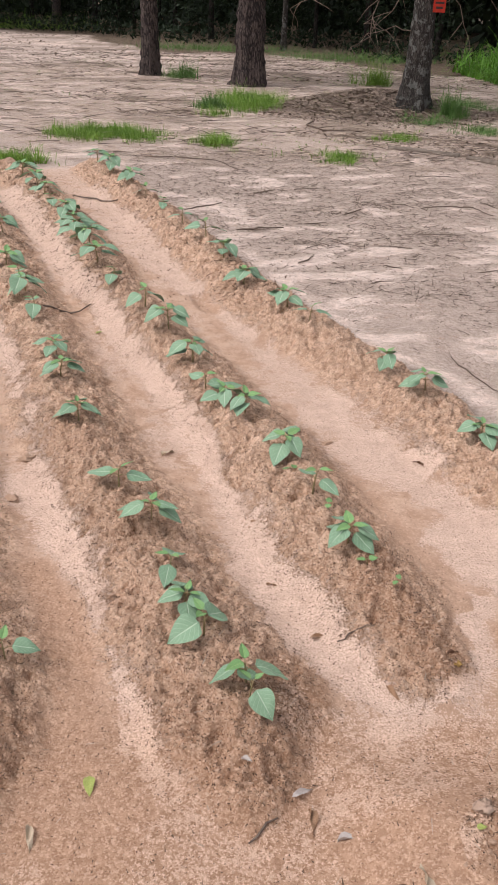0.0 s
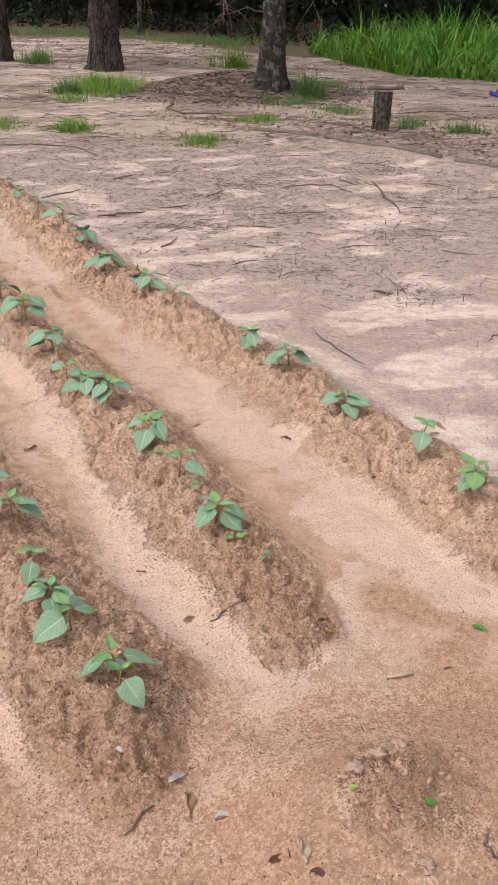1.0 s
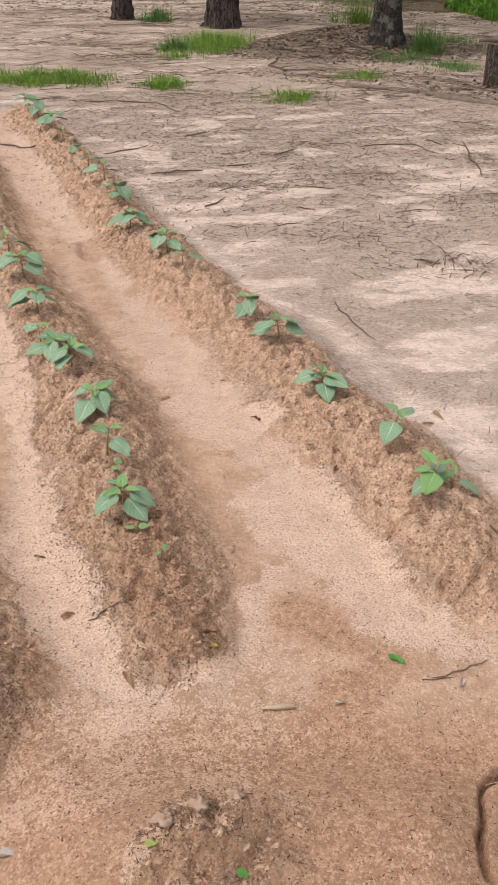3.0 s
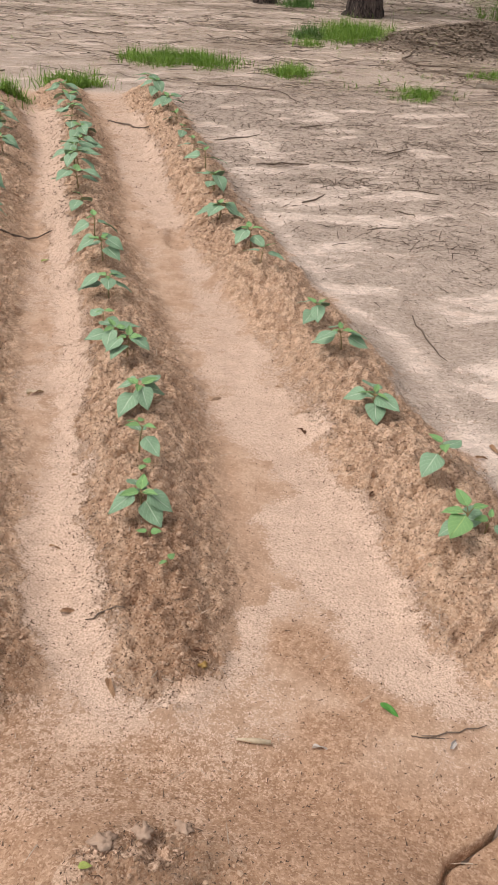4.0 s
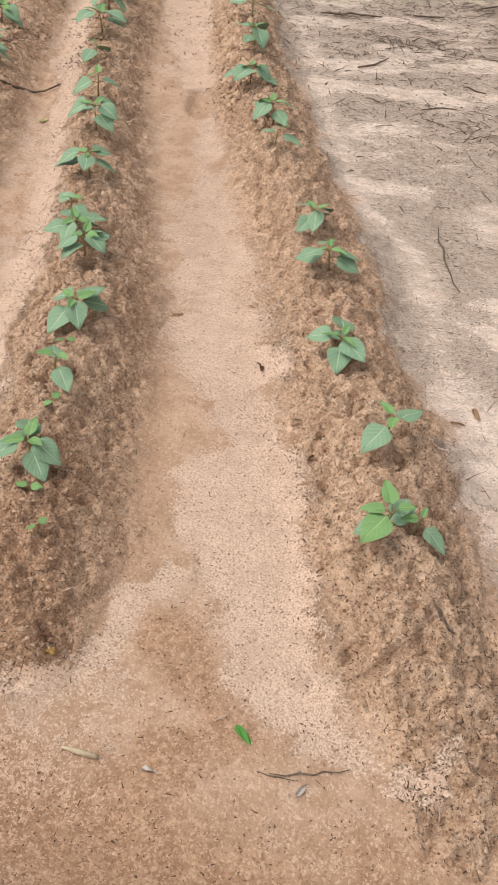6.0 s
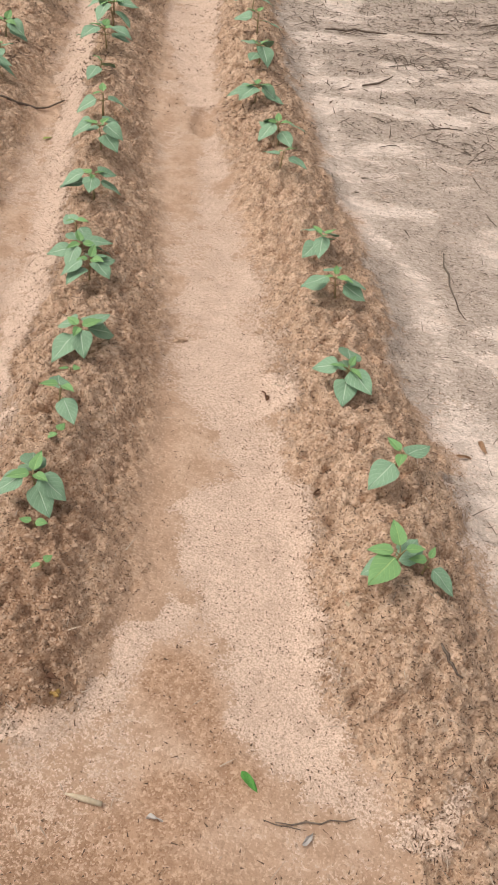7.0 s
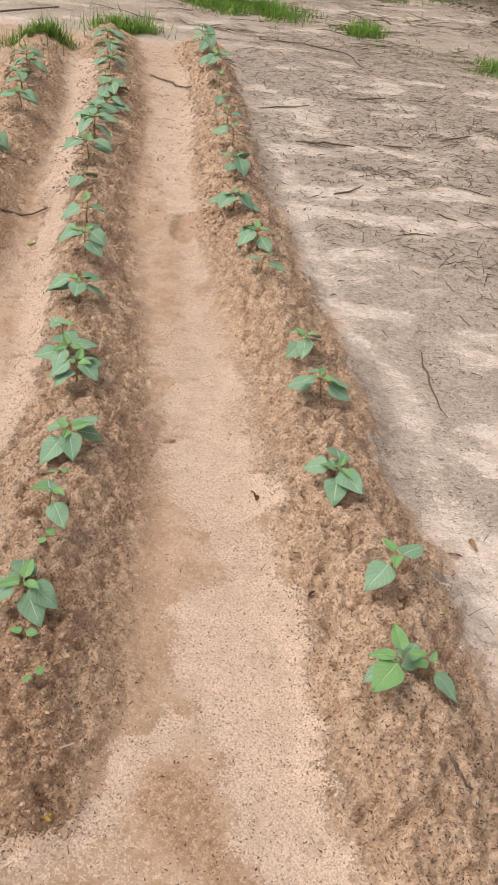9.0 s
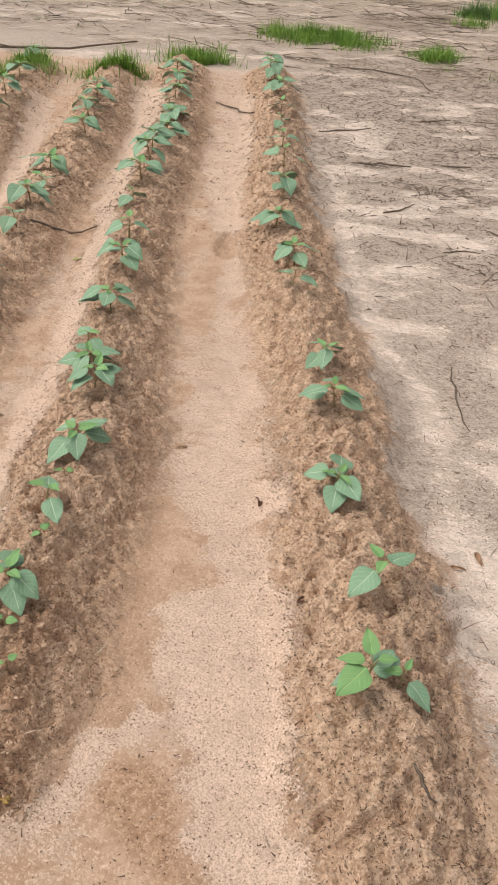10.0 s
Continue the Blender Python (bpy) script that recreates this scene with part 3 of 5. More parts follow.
    mould = np.maximum(mould, 0.65 * beyond * step(0.45, 0.7, fbm(x * 1.7, y * 3.0, 4, 37)))
    heap = step(1.0, 0.5, np.hypot((x - 0.70) / 0.20, (y - 1.07) / 0.16))
    till = np.clip(np.maximum(crest * 1.2, heap), 0, 1) * (1 - yard)
    return sand, damp, litter, mould, till, yard


def spaced(*stretches):
    """Grid lines: (from, to, spacing) one after the other."""
    out = []
    for a, b, s in stretches:
        out.extend(np.linspace(a, b, max(2, int(round((b - a) / s)) + 1))[:-1])
    out.append(stretches[-1][1])
    return np.array(out)


def build_ground():
    xs = spaced((-600, -60, 90), (-60, -16, 4), (-16, -6, 0.4), (-6, -2.6, 0.06), (-2.6, -1.4, 0.025), (-1.4, -0.7, 0.011), (-0.7, 1.7, 0.007), (1.7, 2.3, 0.0125), (2.3, 4.2, 0.03), (4.2, 9, 0.09), (9, 20, 0.5), (20, 60, 4), (60, 600, 90))
    ys = spaced((-400, -20, 60), (-20, -1, 1.0), (-1, 0.6, 0.08), (0.6, 3.4, 0.007), (3.4, 5.0, 0.011), (5.0, 8.6, 0.022), (8.6, 13, 0.05), (13, 24, 0.12), (24, 44, 0.5), (44, 100, 5), (100, 900, 100))
    x, y = np.meshgrid(xs, ys)
    z = ground_height(x, y)
    nx, ny = len(xs), len(ys)
    me = bpy.data.meshes.new("ground")
    me.vertices.add(nx * ny)
    me.vertices.foreach_set("co", np.stack([x, y, z], -1).reshape(-1).astype(np.float32))
    idx = np.arange(nx * ny).reshape(ny, nx)
    quads = np.stack([idx[:-1, :-1], idx[:-1, 1:], idx[1:, 1:], idx[1:, :-1]], -1).reshape(-1)
    count = (nx - 1) * (ny - 1)
    me.loops.add(count * 4)
    me.loops.foreach_set("vertex_index", quads.astype(np.int32))
    me.polygons.add(count)
    me.polygons.foreach_set("loop_start", np.arange(0, count * 4, 4, dtype=np.int32))
    me.polygons.foreach_set("use_smooth", np.ones(count, dtype=bool))
    me.update(calc_edges=True)
    for name, values in zip(("sand", "damp", "litter", "mould", "till", "yard"), ground_masks(x, y)):
        me.attributes.new(name, "FLOAT", "POINT").data.foreach_set("value", values.reshape(-1).astype(np.float32))
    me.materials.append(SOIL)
    return tagged(new("ground", me), "sandy garden soil hilled into ridges with washed pale sand furrows", "ground", kind="structure")


build_ground()


def ground_at(x, y):
    return float(ground_height(np.array([float(x)]), np.array([float(y)]))[0])


# ---- loose crumbs, straw, twigs, grass: what nobody could count ----
def stuff(name, verts, faces, material, label, category, smooth=True):
    return tagged(new(name, mesh_of(name, verts, faces, material, smooth)), label, category, kind="stuff")


def lumps(name, xy, size, material, label, category, seed, flat=0.7):
    """Many small uneven lumps half sunk in the ground."""
    rng = np.random.default_rng(seed)
    bm = bmesh.new()
    bmesh.ops.create_icosphere(bm, subdivisions=1, radius=1.0)
    bv = np.array([v.co[:] for v in bm.verts])
    bf = np.array([[v.index for v in f.verts] for f in bm.faces])
    bm.free()
    n = len(xy)
    z = ground_height(xy[:, 0], xy[:, 1])
    s = size[:, None] * rng.uniform(0.6, 1.3, (n, 3)) * np.array([1, 1, flat])
    v = bv[None] * s[:, None, :] * rng.uniform(0.55, 1.35, (n, len(bv), 1))
    a = rng.uniform(0, 6.28, n)
    c, sn = np.cos(a)[:, None], np.sin(a)[:, None]
    vx, vy = v[..., 0] * c - v[..., 1] * sn, v[..., 0] * sn + v[..., 1] * c
    out = np.stack([vx + xy[:, 0:1], vy + xy[:, 1:2], v[..., 2] + z[:, None] - 0.05 * size[:, None]], -1)
    faces = bf[None] + (np.arange(n) * len(bv))[:, None, None]
    return stuff(name, out.reshape(-1, 3), faces.reshape(-1, 3), material, label, category, False)


def strips(name, xy, length, width, angle, rise, bend, material, label, category, seed, segments=3, lift=0.0):
    """Many thin tapered blades. rise: degrees above the ground at the foot; bend: degrees by which each droops to its tip."""
    rng = np.random.default_rng(seed)
    n = len(xy)
    z = ground_height(xy[:, 0], xy[:, 1]) + lift
    pos = np.stack([xy[:, 0], xy[:, 1], z], -1)
    d = np.stack([np.cos(angle), np.sin(angle)], -1)
    side = np.stack([-d[:, 1], d[:, 0], np.zeros(n)], -1)
    twist = rng.uniform(-0.5, 0.5, n)
    side[:, 2] = twist
    verts = np.zeros((n, segments + 1, 2, 3))
    for k in range(segments + 1):
        t = k / segments
        w = width * (1 - 0.88 * t ** 1.6) * 0.5
        verts[:, k, 0] = pos - side * w[:, None]
        verts[:, k, 1] = pos + side * w[:, None]
        e = np.radians(rise - bend * t)
        move = np.stack([d[:, 0] * np.cos(e), d[:, 1] * np.cos(e), np.sin(e)], -1)
        pos = pos + move * (length / segments)[:, None]
    base = np.arange(n)[:, None] * (2 * (segments + 1)) + np.arange(segments)[None] * 2
    faces = np.stack([base, base + 1, base + 3, base + 2], -1).reshape(-1, 4)
    return stuff(name, verts.reshape(-1, 3), faces, material, label, category)


def scatter(rng, n, x0, x1, y0, y1, keep):
    """n random places in a box, thinned by keep(x, y) between 0 and 1."""
    got = []
    total = 0
    while total < n:
        p = np.stack([rng.uniform(x0, x1, n * 2), rng.uniform(y0, y1, n * 2)], -1)
        p = p[rng.random(len(p)) < keep(p[:, 0], p[:, 1])]
        got.append(p)
        total += len(p)
    return np.concatenate(got)[:n]


def on_ridge(x, y):
    s, _, _, _, t, _ = ground_masks(x, y)
    return np.clip(t * 1.1 - 1.2 * s, 0, 1) ** 1.5


def in_yard(x, y):
    masks = ground_masks(x, y)
    return np.clip(masks[2] + 0.10, 0, 1) * masks[5]


R = np.random.default_rng(7)
spots = scatter(R, 20000, -1.3, 2.0, 0.9, 4.2, on_ridge)
lumps("soil_crumbs", spots, 0.0020 + 0.0055 * R.random(len(spots)) ** 3.5, CLOD, "crumbs of tan tilled soil on the ridges", "soil", 11)
spots = scatter(R, 8000, -3.0, 0.8, 4.0, 8.0, on_ridge)
lumps("soil_crumbs", spots, 0.004 + 0.010 * R.random(len(spots)) ** 2.5, CLOD, "crumbs of tan tilled soil on the far ridges", "soil", 12)
spots = scatter(R, 1500, -0.4, 2.0, 0.7, 1.7, lambda x, y: np.full(x.shape, 0.8))
lumps("soil_crumbs", spots, 0.0015 + 0.0035 * R.random(len(spots)) ** 3, CLOD, "small crumbs on the bare path", "soil", 13)

# dark bark and humus specks, thick on ridges for pit shade, thin on sand
def specks(x, y):
    sand, damp, litter, _, till, yard = ground_masks(x, y)
    return np.clip(0.20 + 0.8 * till, 0, 1) * (1 - 0.6 * yard) * (0.25 + 1.1 * fbm(x * 4, y * 4, 3, 58))


spots = scatter(R, 40000, -1.3, 2.0, 0.8, 4.6, specks)
strips("bark_specks", spots, R.uniform(0.003, 0.008, len(spots)) * (1 + 1.3 * (R.random(len(spots)) > 0.93)), R.uniform(0.0018, 0.004, len(spots)), R.uniform(0, 6.28, len(spots)), R.uniform(0, 30, len(spots)), R.uniform(0, 40, len(spots)), SPECK, "dark specks of bark and pit shade on the soil", "bark bits", 27, 1, 0.0025)
spots = scatter(R, 9000, -3.0, 1.0, 4.4, 8.0, specks)
strips("bark_specks", spots, R.uniform(0.010, 0.024, len(spots)), R.uniform(0.005, 0.009, len(spots)), R.uniform(0, 6.28, len(spots)), R.uniform(0, 30, len(spots)), R.uniform(0, 40, len(spots)), SPECK, "dark specks of bark and pit shade on the far ridges", "bark bits", 28, 1, 0.004)

# grey pine straw and rotted stalks in the yard
spots = scatter(R, 5000, 0.2, 4.5, 2.2, 9.5, in_yard)
strips("pine_straw", spots, R.uniform(0.02, 0.11, len(spots)), R.uniform(0.001, 0.003, len(spots)) * (0.6 + 0.09 * spots[:, 1]), R.normal(0.05, 0.75, len(spots)) + 3.14159 * (R.random(len(spots)) > 0.5), R.uniform(0, 12, len(spots)), R.uniform(0, 20, len(spots)), STRAW, "grey-brown pine straw washed over the yard", "pine straw", 14, 2, 0.004)
spots = scatter(R, 26000, -0.2, 3.4, 2.0, 6.4, lambda x, y: in_yard(x, y) * step(6.4, 4.4, y))
strips("dark_twig_bits", spots, R.uniform(0.004, 0.015, len(spots)) * (1 + 3.5 * (R.random(len(spots)) > 0.95)), R.uniform(0.0015, 0.0032, len(spots)), R.normal(0.05, 1.1, len(spots)) + 3.14159 * (R.random(len(spots)) > 0.5), R.uniform(0, 20, len(spots)), R.uniform(0, 40, len(spots)), DARK_TWIG, "dark broken twigs and shreds strewn over the yard", "twigs", 24, 2, 0.004)
spots = scatter(R, 30000, -1.2, 5.0, 3.6, 9.6, lambda x, y: in_yard(x, y) * step(3.6, 6.6, y))
strips("dark_twig_bits", spots, R.uniform(0.012, 0.06, len(spots)) * (1 + 2.0 * (R.random(len(spots)) > 0.92)), R.uniform(0.0025, 0.0075, len(spots)), R.normal(0.05, 0.9, len(spots)) + 3.14159 * (R.random(len(spots)) > 0.5), R.uniform(0, 18, len(spots)), R.uniform(0, 35, len(spots)), DARK_TWIG, "dark broken twigs strewn over the yard", "twigs", 29, 2, 0.006)
spots = scatter(R, 14000, -8, 8, 8.6, 20, in_yard)
strips("pine_straw", spots, R.uniform(0.12, 0.35, len(spots)), R.uniform(0.006, 0.014, len(spots)), R.normal(0.0, 0.5, len(spots)) + 3.14159 * (R.random(len(spots)) > 0.5), R.uniform(0, 12, len(spots)), R.uniform(0, 20, len(spots)), STRAW, "drifts of brown pine straw under the trees", "pine straw", 15, 2, 0.006)
spots = scatter(R, 900, -1.2, 2.0, 0.8, 4.5, lambda x, y: np.clip(0.25 + 0.6 * ridge_height(x, y)[1], 0, 1))
strips("straw_bits", spots, R.uniform(0.008, 0.05, len(spots)), R.uniform(0.0012, 0.003, len(spots)), R.uniform(0, 6.28, len(spots)), R.uniform(0, 20, len(spots)), R.uniform(0, 25, len(spots)), STRAW, "short bits of straw lying on the soil", "straw", 16, 2, 0.003)


def stalk_heap(x, y, rx, ry, n, seed):
    rng = np.random.default_rng(seed)
    xy = np.stack([rng.normal(x, rx, n), rng.normal(y, ry, n)], -1)
    strips("stalk_heap", xy, rng.uniform(0.04, 0.15, n), rng.uniform(0.003, 0.007, n), rng.uniform(0, 6.28, n), rng.uniform(0, 24, n), rng.uniform(0, 40, n), DARK_TWIG, "loose heap of dry grey-brown stalks on the yard", "dry stalks", seed, 3)


for k, (hx, hy, hr) in enumerate([(1.16, 7.05, 0.18), (1.45, 6.05, 0.2), (0.75, 6.7, 0.16), (2.2, 5.5, 0.22), (1.9, 7.6, 0.25), (0.6, 5.75, 0.14), (2.7, 6.6, 0.25), (1.2, 4.75, 0.16), (2.6, 7.7, 0.25), (0.2, 7.4, 0.18), (1.75, 4.3, 0.15)]):
    stalk_heap(hx, hy, hr, hr * 0.7, 110, 300 + k)


def litter_leaves(name, n, box, keep, seed, size, label):
    rng = np.random.default_rng(seed)
    spots = scatter(rng, n, *box, keep)
    strips(name, spots, rng.uniform(*size, n), rng.uniform(*size, n) * 0.8, rng.uniform(0, 6.28, n), rng.uniform(0, 35, n), rng.uniform(0, 60, n), MOULD_LEAF, label, "leaf litter", seed, 2, 0.01)


litter_leaves("leaf_litter", 14000, (-0.6, 4.6, 11.8, 16.0), lambda x, y: step(1.15, 0.5, np.hypot((x - MOUND[0]) / 2.2, (y - MOUND[1]) / 1.7)), 17, (0.02, 0.05), "brown fallen leaves heaped round a grey tree")
litter_leaves("leaf_litter", 7000, (0.5, 9.0, 5.0, 14.0), lambda x, y: step(-0.2, 0.8, y - 10.9 + 0.75 * x) * step(12.5, 9.5, y) * 0.8, 18, (0.025, 0.06), "brown fallen leaves along a low board edge")
litter_leaves("leaf_litter", 3000, (-14.0, 6.0, 18.0, 34.0), lambda x, y: fbm(x * 0.8, y * 0.8, 3, 6), 19, (0.04, 0.09), "brown fallen leaves at the edge of the woods")


def grass_patch(n, cx, cy, rx, ry, high, seed, label="low bright green grass patch on sand", material=None, ragged=0.6):
    rng = np.random.default_rng(seed)
    n = int(4.5 * n)
    a, r = rng.uniform(0, 6.28, n), np.sqrt(rng.random(n)) * (1 - ragged * rng.random(n) ** 2)
    xy = np.stack([cx + rx * r * np.cos(a), cy + ry * r * np.sin(a)], -1)
    xy = xy + rng.normal(0, 0.09, xy.shape)
    hole = fbm(xy[:, 0] * 4, xy[:, 1] * 4, 2, seed)
    xy = xy[hole > 0.42]
    n = len(xy)
    tuft = 0.3 + 1.5 * fbm(xy[:, 0] * 7, xy[:, 1] * 7, 2, seed + 1)
    strips("grass_patch", xy, rng.uniform(0.25, 1.0, n) * high * 1.2 * tuft, rng.uniform(0.0035, 0.008, n), rng.uniform(0, 6.28, n), rng.uniform(35, 88, n), rng.uniform(0, 95, n), material or GRASS, label, "grass", seed, 3)


spots = scatter(R, 9000, -9, 9, 9.0, 26, lambda x, y: np.clip(fbm(x * 1.2, y * 2.0, 4, 66) * 2.2 - 0.75, 0, 1))
strips("dark_twig_bits", spots, R.uniform(0.06, 0.4, len(spots)), R.uniform(0.010, 0.022, len(spots)), R.normal(0.0, 0.6, len(spots)) + 3.14159 * (R.random(len(spots)) > 0.5), R.uniform(0, 10, len(spots)), R.uniform(0, 20, len(spots)), DARK_TWIG, "dark twigs and needles strewn under the trees", "twigs", 25, 3, 0.01)
spots = scatter(R, 3500, -5, 9, 9.2, 24, lambda x, y: step(0.50, 0.66, fbm(x * 0.9, y * 0.9, 4, 67)) * (0.25 + 0.75 * step(-0.5, 1.5, x)))
strips("thin_weeds", spots, R.uniform(0.02, 0.07, len(spots)), R.uniform(0.006, 0.013, len(spots)), R.uniform(0, 6.28, len(spots)), R.uniform(5, 55, len(spots)), R.uniform(0, 60, len(spots)), GRASS, "thin scattered green weeds on sandy litter", "weeds", 26, 2)


grass_patch(1100, -1.70, 10.25, 0.80, 0.50, 0.13, 101)
grass_patch(260, -0.40, 9.95, 0.18, 0.24, 0.12, 102)
grass_patch(120, 0.13, 9.42, 0.20, 0.12, 0.07, 103)
grass_patch(330, 1.05, 9.22, 0.30, 0.30, 0.08, 104)
grass_patch(1200, 0.0, 14.0, 0.55, 1.2, 0.20, 105, "bright green grass at the foot of a pine")
grass_patch(160, -0.45, 12.6, 0.25, 0.3, 0.12, 122)
grass_patch(200, 1.85, 10.8, 0.28, 0.25, 0.09, 106)
grass_patch(420, -2.28, 8.35, 0.28, 0.25, 0.15, 107, "green grass at the head of a planted ridge")
grass_patch(380, -2.50, 7.25, 0.22, 0.32, 0.13, 108, "green grass at the head of a planted ridge")
grass_patch(380, -3.25, 7.0, 0.30, 0.42, 0.13, 109, "green grass at the head of a planted ridge")
grass_patch(200, 2.55, 12.4, 0.40, 0.35, 0.10, 110, "thin green weeds beside a log stool", WEED)
grass_patch(220, 3.15, 11.7, 0.42, 0.35, 0.10, 111, "thin green weeds beside a log stool", WEED)
grass_patch(160, 3.75, 10.4, 0.30, 0.25, 0.13, 123, "thin green weeds beside a log stool", WEED)
grass_patch(130, 4.3, 10.0, 0.30, 0.20, 0.12, 124, "thin green weeds beside a log stool", WEED)
grass_patch(220, 3.6, 14.4, 0.6, 0.8, 0.16, 112, "weeds behind a grey tree", WEED)
grass_patch(300, 2.42, 17.8, 0.36, 0.25, 0.46, 113, "clump of yellow-green tall grass")
grass_patch(900, -10.5, 37.0, 4.5, 1.2, 0.6, 114, "green grass at the edge of the woods")
grass_patch(900, -1.0, 27.5, 3.0, 1.6, 0.22, 117, "low weeds at the edge of the woods", WEED)
grass_patch(900, 3.0, 25.5, 2.6, 1.6, 0.25, 118, "low weeds at the edge of the woods", WEED)
grass_patch(260, -1.35, 17.8, 0.35, 0.35, 0.30, 119, "leafy weeds at the foot of a pine", WEED)
grass_patch(200, 3.0, 12.9, 0.16, 0.16, 0.30, 120, "leafy weeds at the foot of a grey tree", WEED)
grass_patch(200, -0.6, 13.3, 0.15, 0.15, 0.22, 121, "single leafy weed on sand", WEED)


def tall_grass():
    rng = np.random.default_rng(23)
    n = 15000
    xy = scatter(rng, n, 4.0, 13.0, 15.0, 23.0, lambda x, y: step(-0.1, 0.5, y - np.interp(x, [4.7, 5.1, 5.3, 5.8, 7.4, 13.0], [24.0, 21.0, 18.6, 16.8, 15.9, 15.6])) * step(22.5, 20.5, y - 0.1 * x) * (0.3 + fbm(x * 2, y * 2, 2, 2)))
    high = rng.uniform(0.4, 1.0, n) * (0.56 + 0.26 * step(0.0, 2.5, xy[:, 1] - 16.5)) * (0.45 + 1.1 * fbm(xy[:, 0] * 1.6, xy[:, 1] * 1.6, 2, 9)) * (0.72 + 0.33 * step(5.0, 7.5, xy[:, 0]))
    strips("tall_grass", xy, high * 1.5, rng.uniform(0.018, 0.040, n), rng.uniform(0, 6.28, n), rng.uniform(55, 89, n), rng.uniform(20, 170, n), TALL_GRASS, "dense stand of tall bright green cane grass", "tall grass", 24, 5)


tall_grass()


# ---- bean plants ----
def leaf_mesh(name, material, plump=0.80, fold=0.18, droop=0.30, wave=0.02, rows=9, seed=0):
    """A pointed bean leaf one unit long, folded along its rib, from its stalk along +x."""
    rng = random.Random(seed)
    cols = (-1, -0.62, -0.25, 0, 0.25, 0.62, 1)
    verts, faces, uvs = [], [], []
    ph = rng.uniform(0, 6)
    for i in range(rows + 1):
        u = i / rows
        w = plump * (u ** 0.45) * ((1 - u) ** 1.05) if 0 < u < 1 else 0.004
        for c in cols:
            back = -0.05 * abs(c) * (1 - u) ** 4
            z = fold * abs(c) * w - droop * u * u - 0.10 * w * abs(c) ** 3 + wave * math.sin(9 * u + 2.4 * c + ph)
            verts.append((u + back, c * w, z))
            uvs.append((u, 0.5 + 0.5 * c))
    k = len(cols)
    for i in range(rows):
        for j in range(k - 1):
            faces.append((i * k + j, (i + 1) * k + j, (i + 1) * k + j + 1, i * k + j + 1))
    me = mesh_of(name, verts, faces, material)
    layer = me.uv_layers.new(name="UVMap")
    for loop in me.loops:
        layer.data[loop.index].uv = uvs[loop.vertex_index]
    return me


LEAVES = [leaf_mesh("leaf", BEAN_LEAF, 0.90 + 0.06 * k, 0.10 + 0.06 * k, 0.06 + 0.07 * k, 0.02, seed=k) for k in range(4)]
YOUNG = [leaf_mesh("young_leaf", YOUNG_LEAF, 0.66, 0.40, 0.05, 0.01, seed=9), leaf_mesh("young_leaf", YOUNG_LEAF, 0.72, 0.25, 0.2, 0.02, seed=10)]
ROUND = leaf_mesh("seed_leaf", YOUNG_LEAF, 1.0, 0.10, 0.1, 0.01, seed=12)


